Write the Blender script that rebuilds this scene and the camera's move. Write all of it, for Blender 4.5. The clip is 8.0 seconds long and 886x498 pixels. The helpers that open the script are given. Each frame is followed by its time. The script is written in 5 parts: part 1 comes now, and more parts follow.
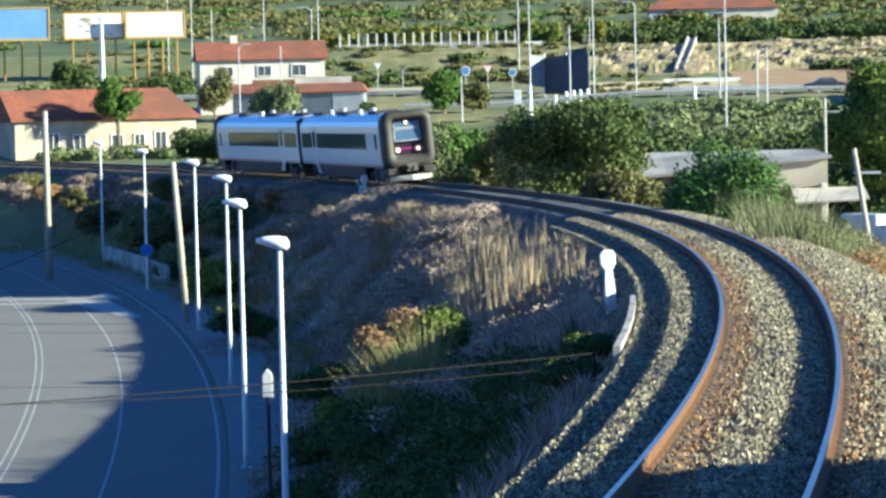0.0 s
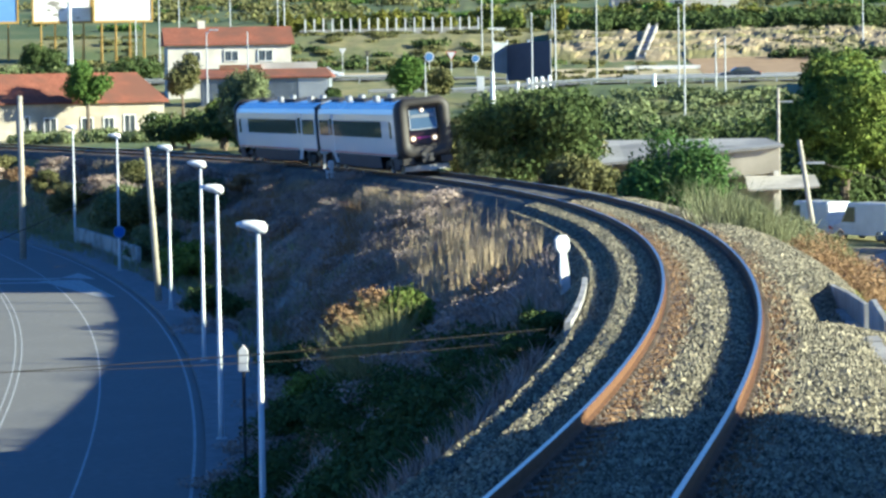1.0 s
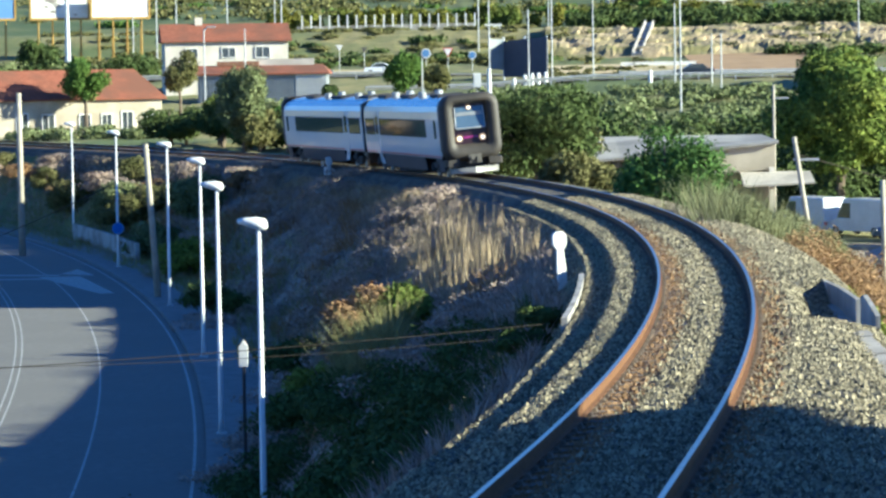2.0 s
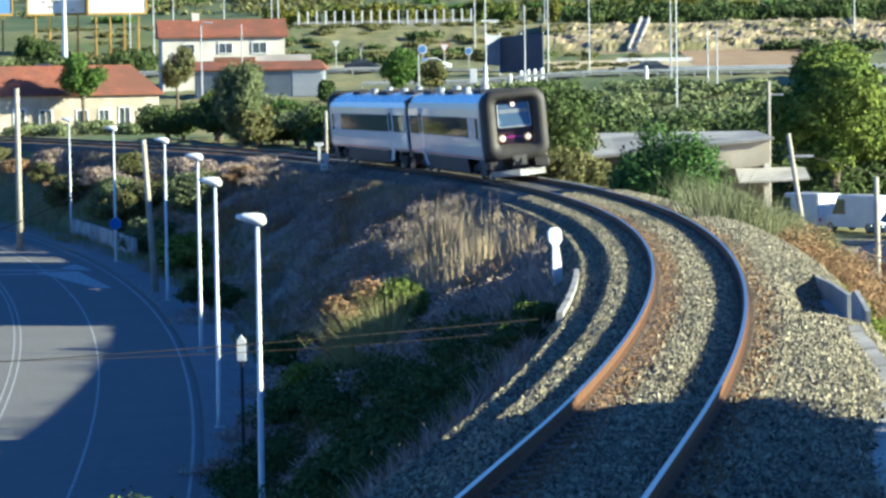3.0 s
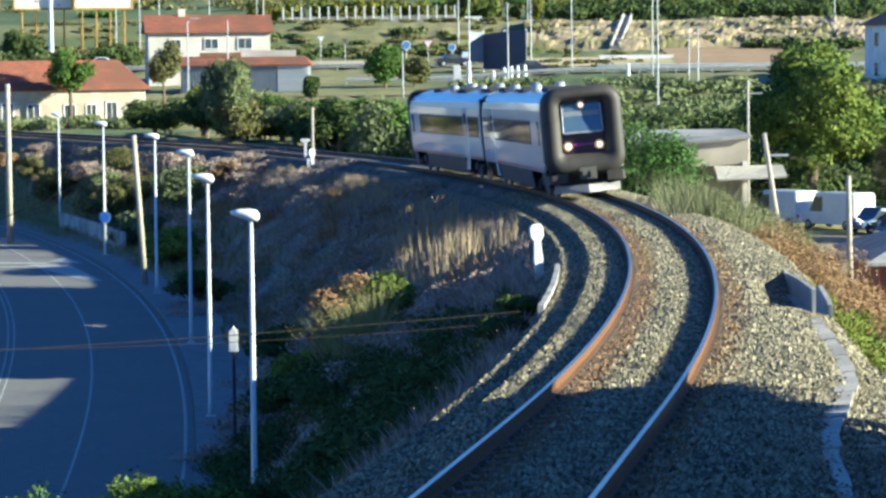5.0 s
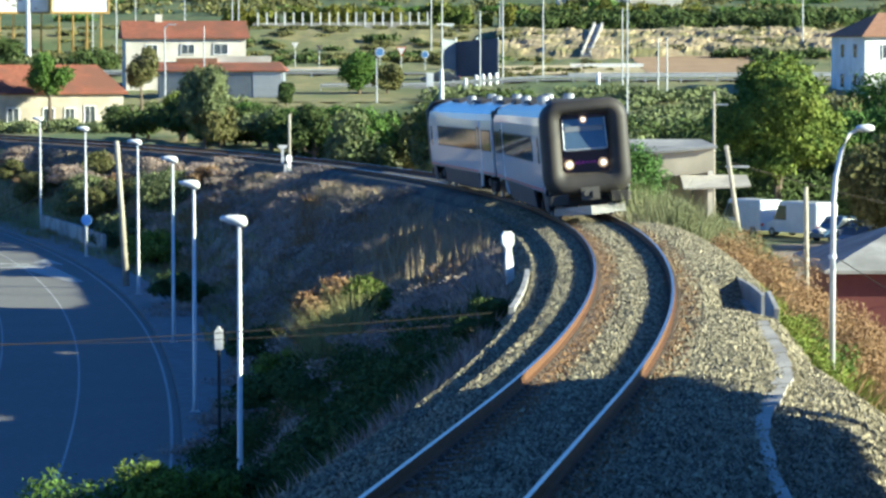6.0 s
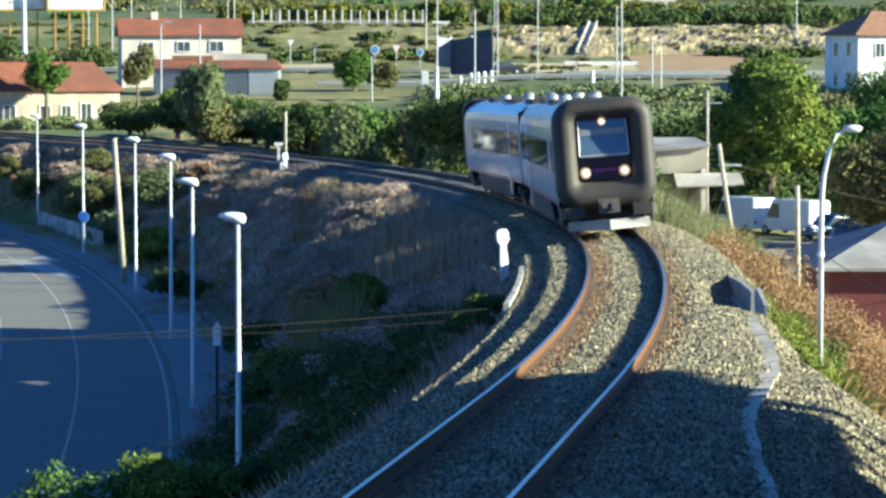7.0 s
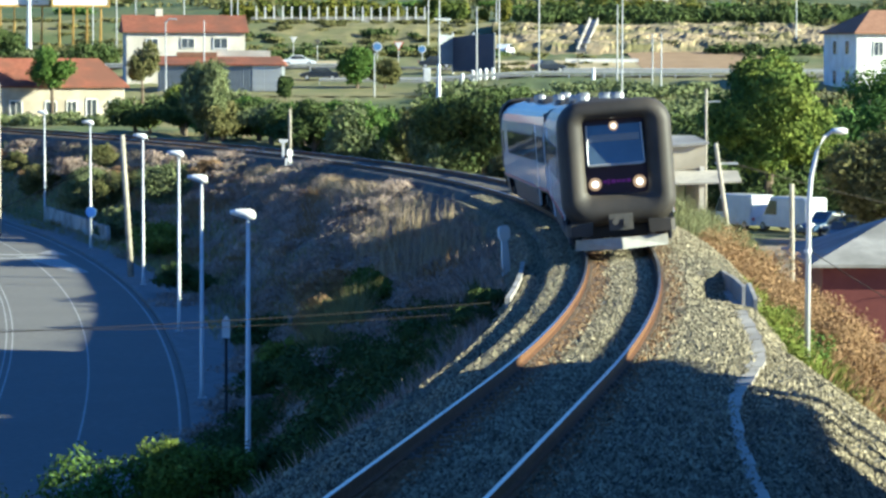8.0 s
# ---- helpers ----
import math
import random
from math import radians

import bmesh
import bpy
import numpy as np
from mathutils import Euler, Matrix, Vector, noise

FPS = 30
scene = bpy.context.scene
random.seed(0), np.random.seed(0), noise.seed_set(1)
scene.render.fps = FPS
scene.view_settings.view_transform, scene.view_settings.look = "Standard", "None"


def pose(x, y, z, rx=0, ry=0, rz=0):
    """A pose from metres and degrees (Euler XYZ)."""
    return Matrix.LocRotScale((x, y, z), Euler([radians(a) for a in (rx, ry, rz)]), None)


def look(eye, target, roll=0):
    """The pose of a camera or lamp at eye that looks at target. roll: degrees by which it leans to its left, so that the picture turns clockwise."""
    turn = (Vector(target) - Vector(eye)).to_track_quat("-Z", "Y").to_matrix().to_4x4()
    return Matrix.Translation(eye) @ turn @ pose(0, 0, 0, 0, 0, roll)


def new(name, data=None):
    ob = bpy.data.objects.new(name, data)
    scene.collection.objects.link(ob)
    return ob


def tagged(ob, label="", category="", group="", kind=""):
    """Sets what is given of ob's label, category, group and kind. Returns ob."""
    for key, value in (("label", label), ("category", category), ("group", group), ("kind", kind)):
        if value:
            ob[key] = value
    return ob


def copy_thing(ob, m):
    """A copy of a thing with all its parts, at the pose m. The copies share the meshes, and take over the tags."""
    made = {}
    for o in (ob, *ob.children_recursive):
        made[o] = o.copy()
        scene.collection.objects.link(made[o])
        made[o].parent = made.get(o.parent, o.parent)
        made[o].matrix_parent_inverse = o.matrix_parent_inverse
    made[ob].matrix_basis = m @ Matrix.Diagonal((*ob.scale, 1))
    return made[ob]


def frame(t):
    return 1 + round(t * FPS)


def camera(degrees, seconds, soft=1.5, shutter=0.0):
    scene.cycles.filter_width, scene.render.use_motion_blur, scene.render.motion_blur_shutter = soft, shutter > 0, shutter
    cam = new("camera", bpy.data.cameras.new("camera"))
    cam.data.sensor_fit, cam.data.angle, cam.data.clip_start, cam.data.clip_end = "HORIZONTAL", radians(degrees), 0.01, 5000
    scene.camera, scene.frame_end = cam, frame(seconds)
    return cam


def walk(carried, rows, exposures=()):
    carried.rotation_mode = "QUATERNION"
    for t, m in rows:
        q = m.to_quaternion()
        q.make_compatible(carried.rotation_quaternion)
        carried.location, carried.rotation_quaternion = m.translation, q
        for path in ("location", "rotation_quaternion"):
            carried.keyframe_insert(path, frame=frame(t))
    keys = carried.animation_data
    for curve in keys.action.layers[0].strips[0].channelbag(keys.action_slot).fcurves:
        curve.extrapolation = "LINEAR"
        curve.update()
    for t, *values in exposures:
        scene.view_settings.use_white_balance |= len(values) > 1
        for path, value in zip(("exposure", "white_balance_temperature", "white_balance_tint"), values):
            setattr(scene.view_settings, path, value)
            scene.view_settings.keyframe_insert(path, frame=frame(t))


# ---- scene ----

# ================= camera and its way =================
cam = camera(16.08, 8.0, soft=2.7)


def view(x, y, z, pan, tilt, roll):
    return pose(x, y, z, 90 - tilt, 0, -pan) @ pose(0, 0, 0, 0, 0, roll)


CAMERA_ROWS = (
    (0.0, -0.007, 9.791, 11.580, -1.7614, 2.9962, -1.2812),
    (0.5, 0.064, 6.280, 11.787, -1.2746, 3.2162, -1.0575),
    (1.0, 0.056, 4.237, 11.901, -1.0732, 3.3147, -0.8868),
    (1.5, 0.036, 3.660, 11.943, -1.0263, 3.3555, -0.9554),
    (3.0, 0.026, 2.539, 12.020, -0.9381, 3.4752, -0.8582),
    (3.5, 0.023, 2.188, 12.044, -0.9107, 3.5213, -0.8456),
    (4.0, 0.019, 1.837, 12.068, -0.8857, 3.5602, -0.8599),
    (4.5, 0.014, 1.298, 12.106, -0.8362, 3.6063, -0.8156),
    (6.0, -0.163, -5.751, 12.581, -0.0582, 3.5023, -0.0733),
    (6.5, -0.189, -6.691, 12.642, 0.0249, 3.5429, -0.0311),
    (7.0, -0.198, -7.023, 12.664, 0.0438, 3.5564, 0.0146),
    (7.5, -0.197, -6.975, 12.660, 0.0316, 3.5981, 0.0161),
    (8.0, -0.278, -9.906, 12.848, 0.0298, 3.6364, 0.1729),
)
walk(cam, [(t, view(*r)) for t, *r in CAMERA_ROWS], [(0.0, 1.21, 4880, 12), (4.5, 1.18, 4880, 12), (6.0, 1.18, 4950, 10), (8.0, 1.21, 4950, 10)])

# ================= world, sun, exposure =================
SUN_TO = Vector((1.0, -0.22, 0.0)).normalized() * math.cos(radians(20)) + Vector((0, 0, math.sin(radians(20))))
world = bpy.data.worlds.new("world")
scene.world = world
world.use_nodes = True
_wn = world.node_tree.nodes
_sky = _wn.new("ShaderNodeTexSky")
_sky.sky_type, _sky.sun_disc = "NISHITA", False
_sky.sun_elevation = radians(20)
_sky.ozone_density, _sky.dust_density, _sky.air_density = 8.0, 0.2, 1.0
_sky.sun_rotation = math.atan2(SUN_TO.x, SUN_TO.y)
_wn["Background"].inputs["Strength"].default_value = 0.071
world.node_tree.links.new(_sky.outputs[0], _wn["Background"].inputs["Color"])
_sun = bpy.data.lights.new("sun", "SUN")
_sun.energy, _sun.angle, _sun.color = 6.6, radians(0.55), (1.0, 0.865, 0.485)
sun = new("sun", _sun)
sun.matrix_world = look((30, -20, 40), Vector((30, -20, 40)) - SUN_TO)


# ================= materials =================
def mat(name, c1, c2=None, scale=1.0, rough=0.8, metal=0.0, bump=0.0, bscale=None, c3=None, big=0.08,
        island=0.0, emit=None, power=0.0, spec=0.5, coat=0.0, alpha=None, trans=0.0, obj_rand=0.0):
    m = bpy.data.materials.new(name)
    m.use_nodes = True
    nt = m.node_tree
    n, l = nt.nodes, nt.links
    b = n["Principled BSDF"]
    b.inputs["Roughness"].default_value = rough
    b.inputs["Metallic"].default_value = metal
    b.inputs["Specular IOR Level"].default_value = spec
    b.inputs["Coat Weight"].default_value = coat
    if emit:
        b.inputs["Emission Color"].default_value = (*emit, 1)
        b.inputs["Emission Strength"].default_value = power
    if trans:
        b.inputs["Transmission Weight"].default_value = trans
    tc = n.new("ShaderNodeTexCoord")
    col = None
    if c2 is None:
        c2 = tuple(min(1, v * 1.15) for v in c1)
    no = n.new("ShaderNodeTexNoise")
    no.inputs["Scale"].default_value = scale
    no.inputs["Detail"].default_value = 6
    no.inputs["Roughness"].default_value = 0.65
    l.new(tc.outputs["Object"], no.inputs["Vector"])
    r = n.new("ShaderNodeValToRGB")
    r.color_ramp.elements[0].position, r.color_ramp.elements[1].position = 0.34, 0.66
    r.color_ramp.elements[0].color, r.color_ramp.elements[1].color = (*c1, 1), (*c2, 1)
    l.new(no.outputs["Fac"], r.inputs["Fac"])
    col = r.outputs["Color"]
    if c3:
        nb = n.new("ShaderNodeTexNoise")
        nb.inputs["Scale"].default_value = scale * big
        nb.inputs["Detail"].default_value = 4
        l.new(tc.outputs["Object"], nb.inputs["Vector"])
        rb = n.new("ShaderNodeValToRGB")
        rb.color_ramp.elements[0].position, rb.color_ramp.elements[1].position = 0.42, 0.62
        l.new(nb.outputs["Fac"], rb.inputs["Fac"])
        mx = n.new("ShaderNodeMixRGB")
        l.new(rb.outputs["Color"], mx.inputs["Fac"])
        l.new(col, mx.inputs["Color1"])
        mx.inputs["Color2"].default_value = (*c3, 1)
        col = mx.outputs["Color"]
    if island or obj_rand:
        if island:
            g = n.new("ShaderNodeNewGeometry").outputs["Random Per Island"]
        else:
            g = n.new("ShaderNodeObjectInfo").outputs["Random"]
        k = island or obj_rand
        mr = n.new("ShaderNodeMapRange")
        mr.inputs["To Min"].default_value, mr.inputs["To Max"].default_value = 1 - k, 1 + k
        l.new(g, mr.inputs["Value"])
        hs = n.new("ShaderNodeHueSaturation")
        l.new(mr.outputs["Result"], hs.inputs["Value"])
        l.new(col, hs.inputs["Color"])
        col = hs.outputs["Color"]
    l.new(col, b.inputs["Base Color"])
    if bump:
        nz = n.new("ShaderNodeTexNoise")
        nz.inputs["Scale"].default_value = bscale or scale * 4
        nz.inputs["Detail"].default_value = 4
        l.new(tc.outputs["Object"], nz.inputs["Vector"])
        bp = n.new("ShaderNodeBump")
        bp.inputs["Strength"].default_value = 0.8
        bp.inputs["Distance"].default_value = bump
        l.new(nz.outputs["Fac"], bp.inputs["Height"])
        l.new(bp.outputs["Normal"], b.inputs["Normal"])
    return m


M = dict(
    # bed darker than the stones: shade in the gaps is put into its colour
    ballast=mat("ballast", (0.028, 0.026, 0.022), (0.135, 0.122, 0.097), 12, 0.95, bump=0.05, bscale=16, c3=(0.15, 0.128, 0.088), big=0.05),
    rustballast=mat("rusty_ballast", (0.20, 0.095, 0.036), (0.34, 0.185, 0.08), 11, 0.95, bump=0.05, bscale=16, c3=(0.24, 0.17, 0.10), big=0.1),
    ruststone=mat("rusty_stone", (0.175, 0.100, 0.043), (0.31, 0.195, 0.095), 3, 0.95, island=0.3),
    reed=mat("reed", (0.15, 0.165, 0.07), (0.25, 0.25, 0.125), 0.8, 0.85, island=0.4, spec=0.2),
    stone=mat("stone", (0.163, 0.142, 0.090), (0.348, 0.302, 0.195), 3, 0.95, island=0.75),
    rust=mat("rust", (0.10, 0.045, 0.013), (0.195, 0.09, 0.028), 12, 0.85, bump=0.004),
    railtop=mat("railtop", (0.42, 0.42, 0.43), (0.55, 0.55, 0.56), 8, 0.28, metal=1.0),
    sleeper=mat("sleeper", (0.10, 0.075, 0.055), (0.19, 0.15, 0.11), 5, 0.9, bump=0.01, obj_rand=0.25),
    asphalt=mat("asphalt", (0.142, 0.137, 0.122), (0.196, 0.187, 0.168), 3, 0.9, bump=0.004, bscale=60, c3=(0.160, 0.153, 0.137), big=0.1),
    oldroad=mat("oldroad", (0.20, 0.195, 0.18), (0.28, 0.27, 0.25), 2.5, 0.9, c3=(0.22, 0.21, 0.19), big=0.1),
    paint=mat("roadpaint", (0.24, 0.24, 0.22), (0.50, 0.50, 0.47), 4, 0.8),
    pave=mat("pavement", (0.16, 0.155, 0.15), (0.23, 0.225, 0.215), 2, 0.9, bump=0.005),
    concrete=mat("concrete", (0.42, 0.38, 0.31), (0.56, 0.51, 0.42), 2.5, 0.9, bump=0.006, c3=(0.34, 0.305, 0.25), big=0.2),
    earth=mat("earth", (0.22, 0.175, 0.135), (0.38, 0.305, 0.235), 1.6, 0.95, bump=0.12, bscale=4, c3=(0.12, 0.10, 0.07), big=0.12),
    meadow=mat("meadow", (0.15, 0.15, 0.05), (0.28, 0.235, 0.095), 0.5, 0.95, bump=0.1, bscale=2, c3=(0.09, 0.12, 0.033), big=0.10),
    hillgrass=mat("hillgrass", (0.075, 0.095, 0.028), (0.135, 0.145, 0.045), 0.35, 0.95, bump=0.2, bscale=1.2, c3=(0.05, 0.085, 0.022), big=0.12),
    hedge=mat("clipped_hedge", (0.16, 0.16, 0.02), (0.25, 0.23, 0.035), 0.6, 0.85, island=0.35, spec=0.2, c3=(0.09, 0.12, 0.02), big=0.2),
    drygrass=mat("drygrass", (0.31, 0.23, 0.13), (0.45, 0.35, 0.21), 1.0, 0.9, island=0.35),
    deadweed=mat("deadweed", (0.27, 0.205, 0.16), (0.43, 0.335, 0.26), 0.35, 0.9, island=0.45),
    olivegrass=mat("olivegrass", (0.20, 0.20, 0.07), (0.32, 0.29, 0.11), 1.0, 0.9, island=0.4),
    bracken=mat("bracken", (0.25, 0.145, 0.06), (0.36, 0.225, 0.10), 1.0, 0.9, island=0.25),
    leaf=mat("leaf", (0.065, 0.125, 0.02), (0.12, 0.19, 0.03), 0.8, 0.8, island=0.4, spec=0.2),
    leafyellow=mat("leafyellow", (0.13, 0.18, 0.022), (0.235, 0.25, 0.042), 0.6, 0.8, island=0.4, spec=0.2),
    leafmid=mat("leafmid", (0.12, 0.165, 0.022), (0.22, 0.25, 0.038), 0.5, 0.8, island=0.5, spec=0.2, c3=(0.08, 0.13, 0.022), big=0.8),
    leafdeep=mat("leafdeep", (0.055, 0.115, 0.022), (0.10, 0.175, 0.034), 0.7, 0.8, island=0.45, spec=0.2),
    # dark foliage; low on the bank its colour also carries the shade
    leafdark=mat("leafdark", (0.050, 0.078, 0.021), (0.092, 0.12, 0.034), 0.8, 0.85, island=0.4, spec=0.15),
    leafolive=mat("leafolive", (0.12, 0.15, 0.055), (0.20, 0.22, 0.095), 0.8, 0.85, island=0.4, spec=0.2),
    leafdull=mat("leafdull", (0.11, 0.115, 0.035), (0.18, 0.165, 0.06), 0.8, 0.85, island=0.4, spec=0.2),
    bark=mat("bark", (0.12, 0.09, 0.06), (0.22, 0.17, 0.12), 6, 0.95, bump=0.02),
    pole=mat("lamp_pole", (0.62, 0.62, 0.62), (0.74, 0.74, 0.73), 2, 0.45, metal=0.1),
    lampwhite=mat("lamp_head", (0.78, 0.78, 0.76), (0.86, 0.86, 0.84), 3, 0.4),
    polewood=mat("weathered_pole", (0.34, 0.30, 0.23), (0.48, 0.43, 0.34), 3, 0.9, bump=0.01),
    white=mat("white_paint", (0.78, 0.77, 0.74), (0.86, 0.85, 0.82), 2, 0.6, c3=(0.70, 0.68, 0.63), big=0.3),
    wallwhite=mat("white_render", (0.60, 0.55, 0.46), (0.72, 0.67, 0.58), 0.8, 0.9, c3=(0.52, 0.47, 0.39), big=0.3),
    wallcream=mat("cream_render", (0.46, 0.40, 0.29), (0.58, 0.51, 0.39), 0.8, 0.9, c3=(0.36, 0.31, 0.23), big=0.4),
    walllow=mat("old_wall", (0.36, 0.34, 0.30), (0.52, 0.49, 0.44), 1.5, 0.9, bump=0.01, c3=(0.24, 0.22, 0.19), big=0.4),
    roofred=mat("roof_tile", (0.20, 0.062, 0.030), (0.30, 0.105, 0.055), 2.5, 0.9, c3=(0.17, 0.07, 0.04), big=0.12, bump=0.03),
    roofgrey=mat("fibre_cement", (0.28, 0.27, 0.25), (0.40, 0.38, 0.35), 1.0, 0.9, bump=0.02, c3=(0.22, 0.21, 0.19), big=0.3),
    shedblue=mat("galvanised_sheet", (0.23, 0.25, 0.27), (0.31, 0.33, 0.35), 1.0, 0.65, metal=0.3),
    maroon=mat("maroon_sheet", (0.13, 0.030, 0.026), (0.17, 0.045, 0.036), 0.8, 0.7),
    glassdark=mat("dark_glass", (0.05, 0.06, 0.07), (0.08, 0.09, 0.10), 1, 0.04, spec=1.0),
    trainside=mat("train_silver", (0.87, 0.89, 0.91), (0.91, 0.92, 0.94), 0.5, 0.22, metal=0.05, coat=0.5),
    trainroof=mat("train_roof", (0.50, 0.54, 0.58), (0.62, 0.66, 0.70), 0.6, 0.20, metal=0.5),
    # olive base colour paints the reflection of trees and hillside in the glass
    trainwin=mat("train_window", (0.05, 0.047, 0.028), (0.11, 0.10, 0.05), 0.6, 0.04, spec=1.0),
    underframe=mat("underframe", (0.025, 0.025, 0.028), (0.055, 0.05, 0.048), 3, 0.75),
    stripered=mat("stripe_red", (0.36, 0.06, 0.05), (0.42, 0.08, 0.07), 2, 0.5),
    trainlow=mat("train_skirt", (0.025, 0.03, 0.05), (0.04, 0.047, 0.07), 1, 0.5),
    rubber=mat("front_rubber", (0.036, 0.031, 0.025), (0.052, 0.045, 0.036), 2, 0.6, c3=(0.064, 0.054, 0.042), big=0.4, bump=0.004),
    purple=mat("front_purple", (0.026, 0.010, 0.018), (0.036, 0.014, 0.024), 1, 0.35),
    magenta=mat("front_mark", (0.34, 0.03, 0.24), None, 1, 0.4),
    buffer=mat("front_grey", (0.085, 0.078, 0.066), (0.13, 0.12, 0.10), 3, 0.7),
    plow=mat("plough_paint", (0.30, 0.29, 0.26), (0.40, 0.39, 0.35), 3, 0.6),
    headlight=mat("headlight", (1, 0.95, 0.8), None, 1, 0.3, emit=(1.0, 0.82, 0.50), power=1.0),
    # the bowl's weak glow paints the halo round the lit lens
    lampbowlhalo=mat("lamp_bowl_halo", (0.35, 0.28, 0.18), None, 1, 0.3, emit=(1.0, 0.55, 0.20), power=0.22),
    # pale blue base stands in for the reflection on the glass
    windscreen=mat("windscreen", (0.075, 0.115, 0.17), (0.10, 0.15, 0.215), 0.8, 0.08, spec=1.0),
    steel=mat("steel", (0.35, 0.35, 0.34), (0.48, 0.48, 0.47), 3, 0.45, metal=0.8),
    galv=mat("galvanised", (0.50, 0.50, 0.49), (0.62, 0.62, 0.61), 2, 0.5, metal=0.5),
    black=mat("black", (0.015, 0.015, 0.016), (0.03, 0.03, 0.032), 2, 0.6),
    cable=mat("cable", (0.034, 0.028, 0.02), (0.06, 0.048, 0.034), 3, 0.9),
    blue=mat("sign_blue", (0.03, 0.10, 0.42), (0.04, 0.13, 0.48), 1, 0.5),
    red=mat("sign_red", (0.55, 0.04, 0.04), None, 1, 0.5),
    yellow=mat("frame_yellow", (0.34, 0.21, 0.04), (0.44, 0.28, 0.06), 1, 0.6),
    rock=mat("rock", (0.28, 0.21, 0.11), (0.43, 0.34, 0.205), 0.6, 0.95, bump=0.2, bscale=1.4, c3=(0.17, 0.155, 0.06), big=0.3),
    field=mat("ploughed_field", (0.27, 0.17, 0.08), (0.37, 0.245, 0.125), 0.4, 0.95, bump=0.1),
    straw=mat("straw", (0.46, 0.36, 0.19), (0.58, 0.47, 0.27), 0.6, 0.95, c3=(0.36, 0.30, 0.15), big=0.2),
    roofbrown=mat("roof_brown", (0.23, 0.115, 0.065), (0.32, 0.17, 0.10), 1.5, 0.9),
    carwhite=mat("car_white", (0.80, 0.81, 0.82), None, 1, 0.3, coat=0.5),
    cardark=mat("car_dark", (0.02, 0.025, 0.035), (0.03, 0.035, 0.05), 1, 0.3, coat=0.5),
    carblue=mat("car_blue", (0.04, 0.09, 0.18), (0.05, 0.11, 0.22), 1, 0.3, coat=0.5),
    boardblue=mat("poster_blue", (0.10, 0.22, 0.48), (0.14, 0.28, 0.55), 0.3, 0.6),
    boardshade=mat("panel_shade", (0.05, 0.06, 0.09), (0.07, 0.08, 0.11), 0.5, 0.7),
)


# ================= mesh helpers =================
def box(bm, c, s, rz=0.0, rx=0.0, taper=1.0):
    r = Euler((rx, 0, rz)).to_matrix()
    vs = []
    for dz in (-0.5, 0.5):
        k = taper if dz > 0 else 1.0
        for dx, dy in ((-0.5, -0.5), (0.5, -0.5), (0.5, 0.5), (-0.5, 0.5)):
            vs.append(bm.verts.new(Vector(c) + r @ Vector((dx * s[0] * k, dy * s[1] * k, dz * s[2]))))
    for f in ((3, 2, 1, 0), (4, 5, 6, 7), (0, 1, 5, 4), (1, 2, 6, 5), (2, 3, 7, 6), (3, 0, 4, 7)):
        bm.faces.new([vs[i] for i in f])
    return vs


def tube(bm, pts, radii, n=8, cap=True):
    """A tapered tube through the points."""
    pts = [Vector(p) for p in pts]
    if not isinstance(radii, (list, tuple)):
        radii = [radii] * len(pts)
    rings = []
    for i, p in enumerate(pts):
        d = (pts[min(i + 1, len(pts) - 1)] - pts[max(i - 1, 0)]).normalized()
        a = d.orthogonal().normalized() if abs(d.z) > 0.95 else d.cross(Vector((0, 0, 1))).normalized()
        b = d.cross(a)
        rings.append([bm.verts.new(p + radii[i] * (math.cos(t) * a + math.sin(t) * b)) for t in
                      [2 * math.pi * j / n for j in range(n)]])
    for r0, r1 in zip(rings, rings[1:]):
        for j in range(n):
            bm.faces.new((r0[j], r0[(j + 1) % n], r1[(j + 1) % n], r1[j]))
    if cap:
        bm.faces.new(rings[0][::-1])
        bm.faces.new(rings[-1])


def loft(bm, rings, closed=True, caps=True):
    vr = [[bm.verts.new(p) for p in r] for r in rings]
    n = len(vr[0])
    for a, b in zip(vr, vr[1:]):
        for j in range(n if closed else n - 1):
            bm.faces.new((a[j], a[(j + 1) % n], b[(j + 1) % n], b[j]))
    if caps and closed:
        bm.faces.new(vr[0][::-1])
        bm.faces.new(vr[-1])


def prism(bm, poly, y0, y1):
    """Extrudes an x,z outline along y."""
    loft(bm, [[(x, y0, z) for x, z in poly], [(x, y1, z) for x, z in poly]])


def mesh(name, bm, material, smooth=False):
    bmesh.ops.recalc_face_normals(bm, faces=bm.faces[:])
    me = bpy.data.meshes.new(name)
    bm.to_mesh(me)
    bm.free()
    me.materials.append(material)
    if smooth:
        me.shade_smooth()
    return me


def part(name, bm, material, parent, label="", smooth=False, m=None):
    ob = new(name, mesh(name, bm, material, smooth))
    ob.parent = parent
    if m is not None:
        ob.matrix_basis = m
    if label:
        tagged(ob, label)
    return ob


def thing(name, label, category, m=None, group="", kind=""):
    ob = new(name)
    ob.empty_display_size = 0.3
    if m is not None:
        ob.matrix_basis = m
    return tagged(ob, label, category, group, kind)


def single(name, bm, material, label, category="", group="", kind="", smooth=False, m=None):
    ob = new(name, mesh(name, bm, material, smooth))
    if m is not None:
        ob.matrix_basis = m
    return tagged(ob, label, category, group, kind)


def raw(name, verts, faces, material):
    me = bpy.data.meshes.new(name)
    me.from_pydata(verts, [], faces)
    me.materials.append(material)
    me.update()
    return new(name, me)


